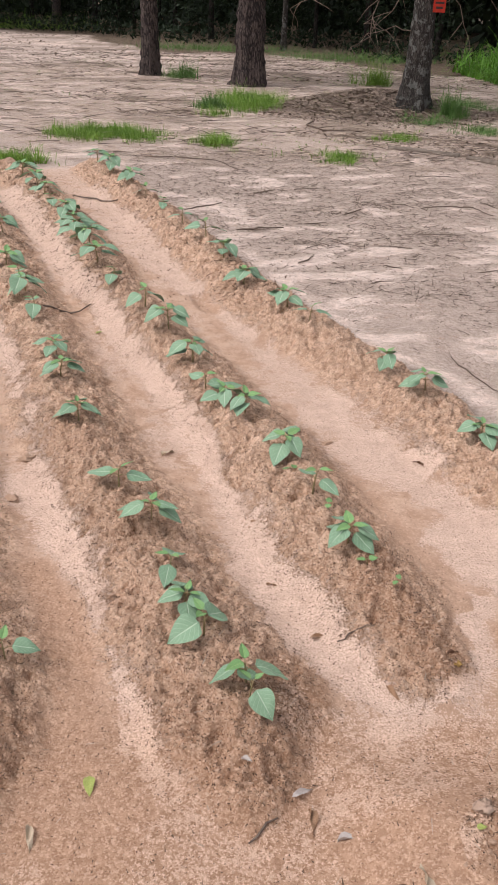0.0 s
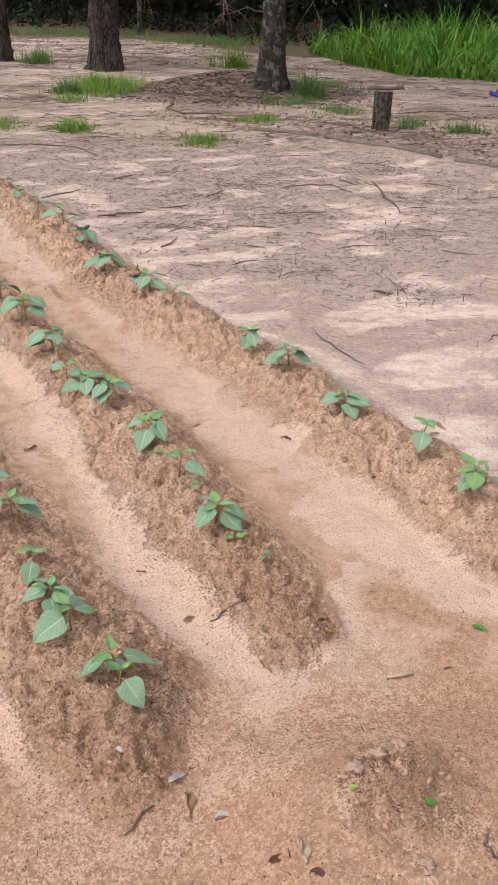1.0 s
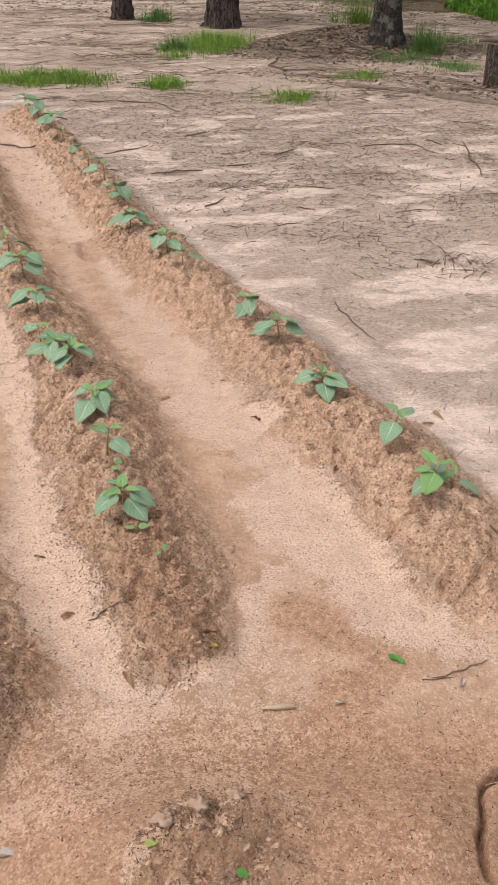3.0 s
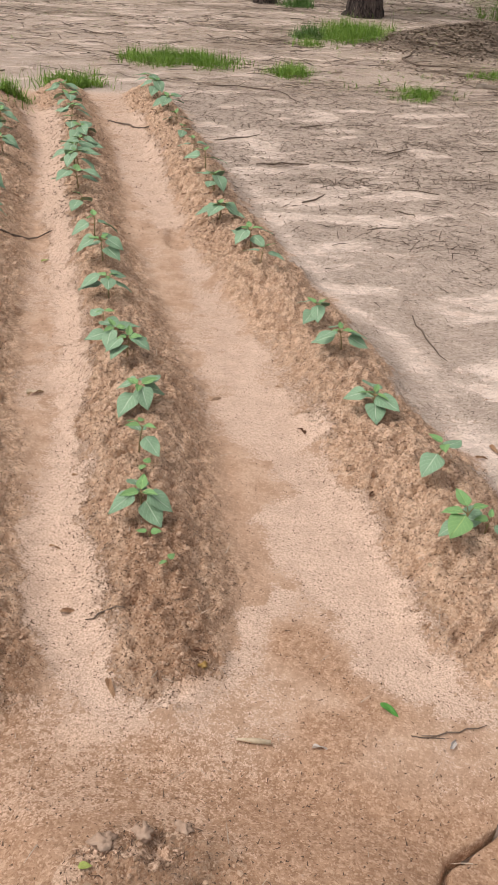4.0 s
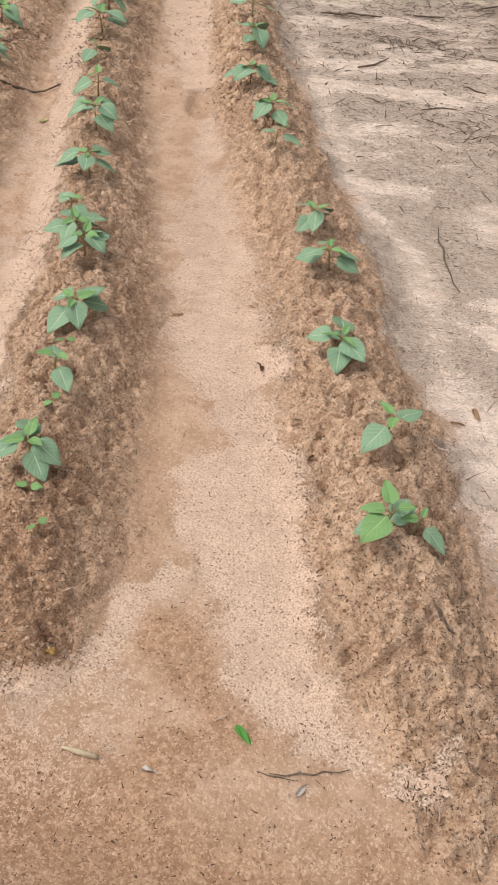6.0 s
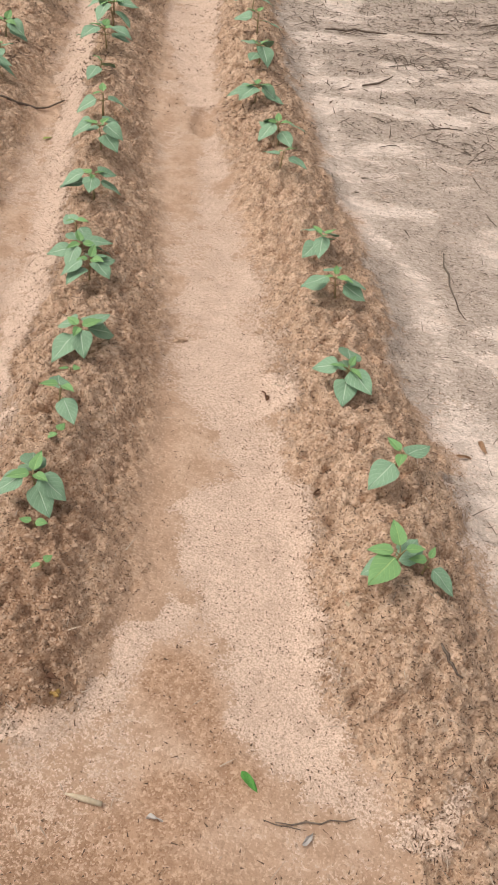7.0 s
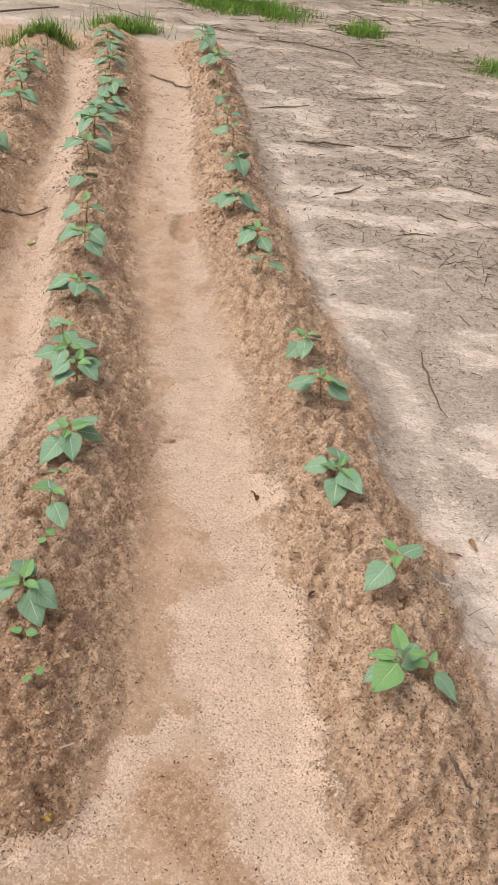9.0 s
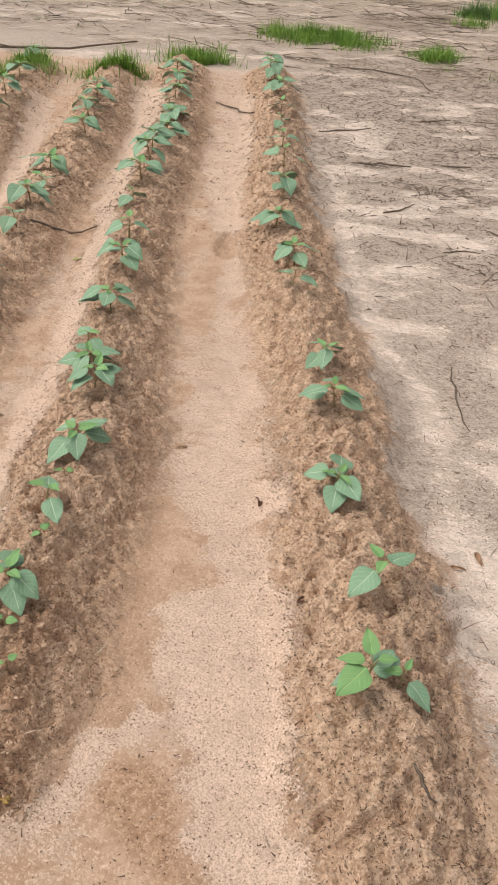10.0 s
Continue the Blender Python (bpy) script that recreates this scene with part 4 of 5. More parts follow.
def bean_plant(x, y, size=1.0, turn=0.0, kind="two", seed=0):
    """A young bean plant: crooked stem, a pair of large leaves, and the first three-part leaves above."""
    rng = random.Random(seed)
    size = size * (1.12 if y > 3.9 else 0.93)
    z = ground_at(x, y)
    root = new("bean_plant")
    root.location = (x, y, z - 0.004)
    words = {"two": "young bean plant with two broad leaves", "full": "leafy young bean plant with pointed leaves",
             "sprout": "tiny bean seedling with two round leaves", "bright": "young bean plant with bright green leaves"}
    tagged(root, words[kind] + " on a soil ridge", "plant", "bean plants in rows")
    bm = bmesh.new()
    high = size * (0.035 if kind == "sprout" else rng.uniform(0.06, 0.085))
    lean = Vector((rng.uniform(-0.15, 0.15), rng.uniform(-0.15, 0.15), 0))
    stem = [lean * high * t * t + Vector((0, 0, high * t)) for t in (0, 0.35, 0.7, 1.0)]
    tube(bm, stem, [0.0035 * size, 0.003 * size, 0.0026 * size, 0.002 * size], 5)
    hang = []

    def leaf(me, at, yaw, long, stalk, lift, tip):
        """Stalk in the stem's mesh, leaf as a part of its own."""
        d = Vector((math.cos(yaw), math.sin(yaw), math.tan(lift)))
        end = at + d.normalized() * stalk
        tube(bm, [at, at + (end - at) * 0.5 + Vector((0, 0, 0.1 * stalk)), end], [0.0018 * size, 0.0014 * size, 0.0011 * size], 4, False)
        m = Matrix.Translation(end) @ Euler((rng.uniform(-0.35, 0.35), -tip, yaw)).to_matrix().to_4x4() @ Matrix.Diagonal((1.1 * long, 1.1 * long, 1.1 * long, 1))
        hang.append((me, m))

    t = radians(turn)
    if kind == "sprout":
        for k in range(2):
            leaf(ROUND, stem[-1], t + k * math.pi, 0.03 * size, 0.006, 0.2, 0.1)
    elif kind == "bright":
        for me, deg, long, at, lift, tip in ((BRIGHT, 245, 0.076, 3, 0.4, -0.12), (YOUNG[1], 200, 0.050, 3, 0.7, 0.15), (YOUNG[1], 118, 0.056, 3, 1.0, 0.35),
                                             (YOUNG[0], 20, 0.036, 3, 1.1, 0.1), (LEAVES[0], 70, 0.060, 2, 0.4, -0.1), (LEAVES[1], 215, 0.055, 2, 0.2, -0.35)):
            leaf(me, stem[at], radians(deg), long * size, 0.024 * size, lift, tip)
    else:
        for k in range(2):
            leaf(rng.choice(LEAVES), stem[2], t + k * math.pi + rng.uniform(-0.3, 0.3), size * rng.uniform(0.066, 0.084), size * rng.uniform(0.02, 0.032), 0.25, rng.uniform(-0.45, -0.02))
        if kind == "full":
            for k in range(3):
                leaf(rng.choice(LEAVES), stem[3], t + 1.57 + k * 2.3 + rng.uniform(-0.3, 0.3), size * rng.uniform(0.062, 0.085), size * rng.uniform(0.015, 0.035), 0.4, rng.uniform(-0.5, 0.05))
        young = YOUNG if kind != "two" else [YOUNG[0]]
        for k in range(3 if kind != "two" else 2):
            leaf(rng.choice(young), stem[3], t + 1.57 + k * 2.1, size * rng.uniform(0.028, 0.048), 0.014 * size, 0.9, rng.uniform(0.0, 0.5))
    part("stem", bm, STEM, root)
    for me, m in hang:
        ob = new("leaf", me)
        ob.parent = root
        ob.matrix_local = m
        if me is BRIGHT:
            ob["label"] = "fresh light green leaf"
    return root


BRIGHT = leaf_mesh("leaf", YOUNG_LEAF, 0.92, 0.12, 0.12, 0.02, seed=21)
ROW_A = [(1.225, 2.085, 1.10, 265, "bright"), (1.29, 2.12, 0.85, 350, "two"), (1.16, 2.39, 1.15, 60, "two"), (0.96, 2.70, 1.1, 110, "full"), (0.82, 3.09, 1.2, 10, "full"), (0.69, 3.36, 1.05, 70, "full"),
         (0.38, 3.87, 1.1, 170, "two"), (0.28, 4.16, 1.1, 140, "full"), (0.04, 4.54, 1.15, 20, "full"), (-0.09, 4.97, 1.1, 80, "full"), (-0.22, 5.30, 1.2, 0, "two"),
         (-0.41, 5.77, 1.0, 30, "two"), (-0.59, 6.19, 0.9, 90, "two"), (-0.78, 6.69, 1.0, 10, "two"), (-0.95, 7.09, 1.2, 50, "full"), (-1.17, 7.53, 1.3, 100, "full"), (-1.39, 7.99, 1.2, 0, "full")]
ROW_B = [(0.44, 1.91, 0.9, 10, "sprout"), (0.51, 1.82, 0.7, 60, "sprout"), (0.39, 2.00, 1.1, 130, "full"), (0.34, 2.18, 0.9, 80, "sprout"), (0.30, 2.27, 1.1, 125, "two"), (0.23, 2.45, 0.9, 30, "sprout"),
         (0.21, 2.55, 1.15, 70, "full"), (0.07, 2.87, 1.1, 250, "full"), (-0.02, 2.97, 1.1, 40, "full"), (-0.10, 3.10, 1.0, 150, "two"), (-0.17, 3.36, 1.2, 200, "full"), (-0.31, 3.69, 1.2, 340, "full"),
         (-0.46, 4.00, 1.1, 30, "two"), (-0.69, 4.42, 1.0, 80, "two"), (-0.84, 4.78, 1.2, 10, "full"), (-0.93, 5.04, 1.2, 160, "full"), (-1.07, 5.32, 1.2, 40, "full")]
ROW_B_FAR = [(-1.15, 5.66, 1.2, 10, "full"), (-1.26, 5.95, 1.2, 70, "full"), (-1.44, 6.23, 1.1, 120, "two"), (-1.56, 6.55, 1.2, 20, "full"), (-1.70, 6.90, 1.3, 80, "full"), (-1.91, 7.25, 1.3, 0, "full")]
ROW_C = [(0.09, 1.44, 1.1, 10, "two"), (0.10, 1.385, 0.85, 300, "two"), (-0.02, 1.60, 1.05, 40, "two"), (-0.08, 1.71, 1.0, 110, "full"), (-0.13, 1.86, 1.0, 100, "two"), (-0.21, 2.08, 1.0, 350, "full"),
         (-0.34, 2.28, 1.1, 165, "two"), (-0.57, 2.78, 1.1, 10, "full"), (-0.72, 3.16, 1.1, 20, "full"), (-0.79, 3.40, 1.0, 80, "full"), (-1.00, 3.90, 1.1, 100, "two"), (-1.12, 4.18, 1.1, 30, "full"),
         (-1.22, 4.43, 1.0, 100, "two"), (-1.37, 4.70, 1.2, 10, "full"), (-1.57, 5.37, 1.1, 20, "full"), (-1.77, 5.72, 1.2, 80, "full"), (-1.88, 6.01, 1.2, 10, "full"), (-2.06, 6.29, 1.2, 60, "full")]
ROW_D = [(-0.52, 1.53, 0.9, 0, "two"), (-2.30, 5.40, 1.1, 60, "full"), (-2.58, 5.92, 1.2, 10, "full"), (-2.88, 6.49, 1.2, 50, "full"), (-3.28, 7.25, 1.2, 100, "full")]
for k, row in enumerate((ROW_A, ROW_B, ROW_B_FAR, ROW_C, ROW_D)):
    for j, (px, py, ps, pt, kind) in enumerate(row):
        bean_plant(px, py, ps, pt, kind, 100 * k + j)


# ---- trees ----
def trunk(name, parent, r_foot, r_top, high, material, seed, flare=0.45, rough=0.03, lean=(0, 0), sides=40):
    verts, faces = [], []
    rings = []
    z = -0.15
    while z < high:
        rings.append(z)
        z += 0.035 if z < 2.6 else 0.5
    rings.append(high)
    ang = np.linspace(0, 2 * math.pi, sides, endpoint=False)
    for z in rings:
        t = max(0, z) / high
        r = r_foot + (r_top - r_foot) * t + r_foot * flare * math.exp(-max(z, 0) / 0.32) * (0.8 + 0.35 * np.sin(5 * ang + seed))
        bark = fbm(ang * r_foot * 16, np.full(sides, z * 5.0), 3, seed)
        wrap = 0.5 - 0.5 * np.cos(ang)
        bark = bark * wrap + fbm((ang - 2 * math.pi) * r_foot * 16, np.full(sides, z * 5.0), 3, seed) * (1 - wrap)
        r = r + (np.abs(bark - 0.5) * 2 - 0.25) * rough
        verts.extend(np.stack([r * np.cos(ang) + lean[0] * z, r * np.sin(ang) + lean[1] * z, np.full(sides, z)], -1))
    for i in range(len(rings) - 1):
        for j in range(sides):
            a, b = i * sides + j, i * sides + (j + 1) % sides
            faces.append((a, b, b + sides, a + sides))
    ob = new(name, mesh_of(name, verts, faces, material))
    ob.parent = parent
    return ob


def crown(parent, n, z0, z1, spread, size, material, seed):
    """Many small leaf tufts with an uneven outline, high over the ground."""
    rng = np.random.default_rng(seed)
    verts, faces = [], []
    for k in range(n):
        z = rng.uniform(z0, z1)
        t = (z - z0) / (z1 - z0)
        a, r = rng.uniform(0, 6.28), spread * (1.05 - 0.7 * t) * math.sqrt(rng.random())
        c = np.array([r * math.cos(a), r * math.sin(a), z + rng.normal(0, 0.15)])
        p, q = rng.normal(size=3), rng.normal(size=3)
        p, q = p / np.linalg.norm(p) * size * rng.uniform(0.6, 1.3), q / np.linalg.norm(q) * size * 0.35
        i = len(verts)
        verts.extend([c - p, c + q, c + p, c - q])
        faces.append((i, i + 1, i + 2, i + 3))
    ob = new("crown", mesh_of("crown", verts, faces, material))
    ob.parent = parent
    return ob


def limbs(parent, material, n, z0, z1, reach, r, seed):
    rng = random.Random(seed)
    for k in range(n):
        z = z0 + (z1 - z0) * (k + 0.5) / n
        a = k * 2.4 + rng.uniform(-0.4, 0.4)
        bm = bmesh.new()
        pts = bent((0, 0, z), (math.cos(a), math.sin(a), 0.35), reach * rng.uniform(0.7, 1.1), rng, 0.16, 6)
        tube(bm, pts, [r * (1 - 0.14 * j) for j in range(7)], 6)
        part("limb", bm, material, parent)


def tree(x, y, r_foot, r_top, high, bark, leaf, label, seed, flare=0.45, rough=0.03, lean=(0, 0), top=1500, spread=2.2):
    root = new("tree")
    root.location = (x, y, ground_at(x, y))
    tagged(root, label, "tree", "trees beside the garden")
    trunk("trunk", root, r_foot, r_top, high, bark, seed, flare, rough, lean)
    limbs(root, bark, 6, high * 0.55, high * 0.95, spread * 0.8, 0.05, seed)
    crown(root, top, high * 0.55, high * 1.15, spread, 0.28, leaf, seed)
    return root


tree(-2.05, 18.1, 0.17, 0.13, 9.0, PINE_BARK, WOODS, "straight pine with reddish-brown scaly bark", 3, 0.45, 0.06)
tree(-0.03, 16.8, 0.26, 0.205, 10.0, PINE_BARK, WOODS, "thick pine with deeply furrowed brown bark", 5, 0.42, 0.08, (0.003, 0))
grey = tree(2.44, 13.1, 0.165, 0.14, 8.0, GREY_BARK, WOODS, "grey tree with lichen patches and a red sign", 8, 0.75, 0.03, (0.012, 0))
tree(0.95, 28.3, 0.085, 0.075, 7.0, GREY_BARK, WOODS, "slim pale tree at the edge of the woods", 12, 0.4, 0.01, (0, 0), 700, 1.6)
tree(-8.1, 37.5, 0.19, 0.16, 9.0, PINE_BARK, WOODS, "pine at the edge of the woods", 14, 0.3, 0.03)
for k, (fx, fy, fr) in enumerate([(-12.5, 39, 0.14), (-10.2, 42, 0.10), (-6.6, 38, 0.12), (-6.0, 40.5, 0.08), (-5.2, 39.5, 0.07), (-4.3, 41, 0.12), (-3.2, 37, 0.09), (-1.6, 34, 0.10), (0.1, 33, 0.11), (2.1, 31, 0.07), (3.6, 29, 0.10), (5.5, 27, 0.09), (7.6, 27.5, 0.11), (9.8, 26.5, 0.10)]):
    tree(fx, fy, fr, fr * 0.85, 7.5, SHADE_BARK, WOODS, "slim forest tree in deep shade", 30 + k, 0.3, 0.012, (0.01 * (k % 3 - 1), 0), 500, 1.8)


# dead limbs that hang round the grey tree
def dead_branch(points, r, seed, twigs=5):
    rng = random.Random(seed)
    bm = bmesh.new()
    pts = []
    r = 0.62 * r
    for k in range(len(points) - 1):
        for t in (0, 0.33, 0.66):
            p = Vector(points[k]).lerp(Vector(points[k + 1]), t)
            pts.append(p + Vector((rng.uniform(-1, 1), rng.uniform(-1, 1), rng.uniform(-1, 1))) * 0.035 * (k > 0 or t > 0))
    pts.append(Vector(points[-1]))
    n = len(pts)
    tube(bm, pts, [r * (1 - 0.75 * j / n) for j in range(n)], 6)
    for k in range(twigs):
        p = pts[n // 3 + (k * 5) % (n - n // 3)]
        side = Vector((rng.uniform(-1, 1), rng.uniform(-0.6, 0.6), rng.uniform(-1.2, 0.3)))
        tube(bm, bent(p, side, rng.uniform(0.25, 0.6), rng, 0.3, 5, 0.1), [r * 0.5 * (1 - 0.15 * j) for j in range(6)], 5)
    return part("dead_branch", bm, TWIG, grey, "bare grey dead limb")


dead_branch([(0, 0, 2.3), (-0.35, 0, 1.9), (-0.6, 0.05, 1.5), (-0.7, 0, 1.15), (-0.74, -0.05, 0.8)], 0.024, 1, 7)
dead_branch([(0, 0, 1.9), (-0.3, 0.1, 1.55), (-0.45, 0, 1.25), (-0.85, -0.1, 1.05)], 0.018, 2, 6)
dead_branch([(0, 0.1, 2.4), (-0.9, 0.2, 1.8), (-1.4, 0.1, 1.4), (-1.9, 0.1, 1.2)], 0.022, 3, 8)
dead_branch([(0, 0, 2.2), (0.35, 0, 1.6), (0.55, 0, 1.15), (0.68, 0, 0.85)], 0.018, 4, 5)
dead_branch([(0, 0, 2.4), (0.7, 0.1, 1.7), (1.1, 0.1, 1.25)], 0.016, 5, 5)
dead_branch([(0, 0, 0.95), (-0.4, 0, 1.02), (-0.8, 0, 0.9), (-1.05, 0, 0.62)], 0.014, 6, 5)
dead_branch([(0, 0, 2.5), (-1.6, 0.3, 1.75), (-2.3, 0.2, 1.3)], 0.018, 7, 7)


def box(bm, cx, cy, cz, sx, sy, sz, bevel=0.0):
    r = bmesh.ops.create_cube(bm, size=1.0, matrix=Matrix.Translation((cx, cy, cz)) @ Matrix.Diagonal((sx, sy, sz, 1)))
    if bevel:
        edges = list({e for v in r["verts"] for e in v.link_edges})
        bmesh.ops.bevel(bm, geom=edges, offset=bevel, segments=2, affect="EDGES")
    return r["verts"]


def warning_sign():
    root = tagged(new("warning_sign"), "red printed warning sign nailed to a grey tree", "sign")
    root.matrix_world = pose(2.62, 12.93, ground_at(2.44, 13.1) + 1.40, 0, 0, 8)
    bm = bmesh.new()
    box(bm, 0, 0, 0, 0.18, 0.004, 0.34, 0.001)
    part("sheet", bm, RED_PLASTIC, root, smooth=False)
    for k, (h, w) in enumerate([(0.10, 0.14), (0.02, 0.12), (-0.05, 0.13), (-0.11, 0.10)]):
        bm = bmesh.new()
        box(bm, 0, -0.005, h, w, 0.002, 0.028)
        part("print_bar", bm, DARK_PRINT, root, smooth=False)


warning_sign()


# ---- log stool, board edge, toy ----
def log_stool():
    x, y = 3.30, 10.15
    root = tagged(new("log_stool"), "log stump with a rough branch laid across its top", "stool")
    root.location = (x, y, ground_at(x, y))
    trunk("log", root, 0.102, 0.106, 0.44, STUMP_BARK, 61, 0.08, 0.014, (0, 0), 28)
    bm = bmesh.new()
    bmesh.ops.create_circle(bm, cap_ends=True, radius=0.108, segments=28, matrix=Matrix.Translation((0, 0, 0.438)))
    part("cut_end", bm, BOARD, root, "sawn grey end of the log")
    bm = bmesh.new()
    tube(bm, [(-0.21, 0.0, 0.468), (-0.10, 0.01, 0.474), (0.05, 0.0, 0.470), (0.16, -0.01, 0.474), (0.24, 0.0, 0.478)], [0.018, 0.024, 0.021, 0.023, 0.017], 10)
    tube(bm, [(0.15, 0, 0.48), (0.17, 0.0, 0.52)], [0.012, 0.008], 6)
    tube(bm, [(0.21, 0, 0.48), (0.225, 0.0, 0.525)], [0.012, 0.008], 6)
    part("cross_branch", bm, BOARD, root, "short weathered branch with two stubs")


log_stool()


def edging(points, name, label):
    root_pts = [Vector((x, y, ground_at(x, y) + 0.004)) for x, y in points]
    bm = bmesh.new()
    n = len(root_pts)
    tube(bm, root_pts, [0.034 + 0.008 * math.sin(3 * k) for k in range(n)], 8)
    return tagged(part(name, bm, BOARD), label, "log")


edging([(1.62, 9.75), (1.85, 9.64), (2.10, 9.50), (2.34, 9.35)], "edging_log", "weathered grey log half sunk in sand")
edging([(2.42, 9.27), (2.75, 8.90), (3.05, 8.52), (3.34, 8.15)], "edging_log", "long weathered grey log along the yard edge")
edging([(3.45, 8.02), (3.9, 7.5), (4.4, 6.9)], "edging_log", "weathered grey log half sunk in sand")


def toy():
    root = tagged(new("plastic_toy"), "blue plastic toy with an orange upright on sand", "toy")
    root.location = (6.26, 13.75, ground_at(6.3, 13.75))
    bm = bmesh.new()
    box(bm, 0.42, 0, 0.03, 0.84, 0.30, 0.05, 0.02)
    for v in bm.verts:
        v.co.z += 0.03 * math.sin(5 * v.co.x)
    part("base", bm, BLUE_PLASTIC, root, "flat bright blue tray")
    bm = bmesh.new()
    verts = box(bm, 0.14, 0, 0.15, 0.12, 0.14, 0.20, 0.02)
    for v in bm.verts:
        v.co.x += 0.25 * (v.co.z - 0.05)
        if v.co.z > 0.15:
            v.co.y *= 0.7
    part("upright", bm, ORANGE_PLASTIC, root, "bright orange upright")


toy()


# ---- single sticks, leaves and stones that can be told apart ----
def stick(points, r, label="dry grey stick lying on the ground", forks=0, seed=0):
    rng = random.Random(seed)
    pts = []
    for k in range(len(points) - 1):
        (ax, ay), (bx, by) = points[k], points[k + 1]
        for t in (0, 0.33, 0.66):
            x, y = ax + (bx - ax) * t, ay + (by - ay) * t
            j = min(0.02, 1.3 * r)
            pts.append((x + rng.uniform(-j, j), y + rng.uniform(-j, j), ground_at(x, y) + r * 0.8))
    x, y = points[-1]
    pts.append((x, y, ground_at(x, y) + r * 0.8))
    bm = bmesh.new()
    n = len(pts)
    r = 0.55 * r
    tube(bm, pts, [r * (0.45 + 0.55 * min(1, 3 * k / n)) * (1 - 0.8 * (k / n) ** 1.5) for k in range(n)], 6)
    for k in range(forks):
        p = pts[(k + 1) * n // (forks + 2)]
        a = rng.uniform(0, 6.28)
        tube(bm, bent(p, (math.cos(a), math.sin(a), 0.25), r * 14, rng, 0.2, 4), [r * 0.5 * (1 - 0.18 * j) for j in range(5)], 5)
    return tagged(part("stick", bm, TWIG), label, "stick", "sticks on the ground")


stick([(-1.43, 7.00), (-1.22, 6.90), (-1.02, 6.77)], 0.017, "dark crooked stick lying in a furrow", 0, 1)
stick([(0.38, 5.24), (0.46, 5.34), (0.51, 5.47)], 0.012, seed=2)
stick([(-0.02, 6.02), (0.15, 6.10), (0.32, 6.15)], 0.016, "dark stick lying on the yard", 1, 3)
stick([(-0.46, 6.66), (-0.30, 6.80), (-0.17, 6.94)], 0.012, seed=4)
stick([(2.37, 7.21), (2.32, 6.62), (2.28, 6.12)], 0.015, "forked dry branch lying on the yard", 2, 5)
stick([(1.08, 3.74), (1.13, 3.60), (1.16, 3.48), (1.23, 3.34)], 0.008, "thin curved root on pale sand", 0, 6)
stick([(-0.98, 4.00), (-0.90, 4.11), (-0.79, 4.25)], 0.014, "dark stick across a furrow", 1, 7)
stick([(0.49, 6.27), (0.57, 6.33), (0.66, 6.36)], 0.011, seed=8)
stick([(1.50, 6.94), (1.72, 7.08), (1.96, 7.09), (2.08, 6.80)], 0.011, "crooked dry branch with side twigs", 3, 9)
stick([(2.09, 7.32), (2.14, 7.20), (2.19, 7.09)], 0.011, seed=10)
stick([(2.38, 6.25), (2.55, 6.28)], 0.010, seed=11)
stick([(2.25, 5.12), (2.36, 5.04), (2.47, 4.99)], 0.008, seed=12)
stick([(-1.14, 8.90), (-0.75, 9.02), (-0.31, 8.88), (-0.05, 8.40)], 0.014, "long dry branch across the sand", 1, 13)
stick([(0.84, 6.64), (0.92, 6.75), (1.00, 6.84)], 0.012, seed=14)
stick([(-4.60, 7.55), (-3.95, 7.75), (-3.48, 8.05), (-3.16, 8.80)], 0.030, "long dark branch at the head of the rows", 1, 15)
stick([(0.94, 5.26), (1.07, 5.22)], 0.010, seed=22)
stick([(0.09, 7.35), (0.20, 7.45), (0.29, 7.51)], 0.011, seed=23)
stick([(0.95, 12.60), (0.82, 11.75), (1.00, 11.30), (1.48, 11.32)], 0.030, "pale curved branch at the edge of a leaf heap", 2, 25)
stick([(1.9, 13.0), (2.2, 12.7), (2.5, 12.6)], 0.030, "grey root showing in a leaf heap", 1, 26)
stick([(2.5, 12.9), (2.75, 12.5), (3.1, 12.3)], 0.028, "grey root showing in a leaf heap", 1, 27)
stick([(3.91, 11.47), (4.50, 11.75), (5.12, 11.86)], 0.022, "long dry pole on sand", 0, 24)
stick([(1.367, 1.962), (1.395, 1.94), (1.423, 1.918)], 0.009, "short twig on a soil ridge", 0, 16)
stick([(1.15, 1.532), (1.23, 1.568), (1.292, 1.600)], 0.004, "thin twig on the bare path", 0, 17)
stick([(1.13, 1.53), (1.20, 1.54)], 0.003, "thin twig on the bare path", 0, 18)
stick([(0.10, 1.07), (0.165, 1.133)], 0.007, "thin twig on the bare path", 0, 19)
stick([(0.805, 0.935), (0.80, 0.905), (0.815, 0.875)], 0.007, "short forked twig on the bare path", 1, 20)
stick([(0.345, 1.685), (0.39, 1.703), (0.44, 1.70)], 0.005, "thin twig on pale sand", 0, 21)
stick([(1.33, 1.375), (1.28, 1.325), (1.235, 1.285), (1.20, 1.25)], 0.014, "dark rotten root beside a crack in the path", 0, 60)
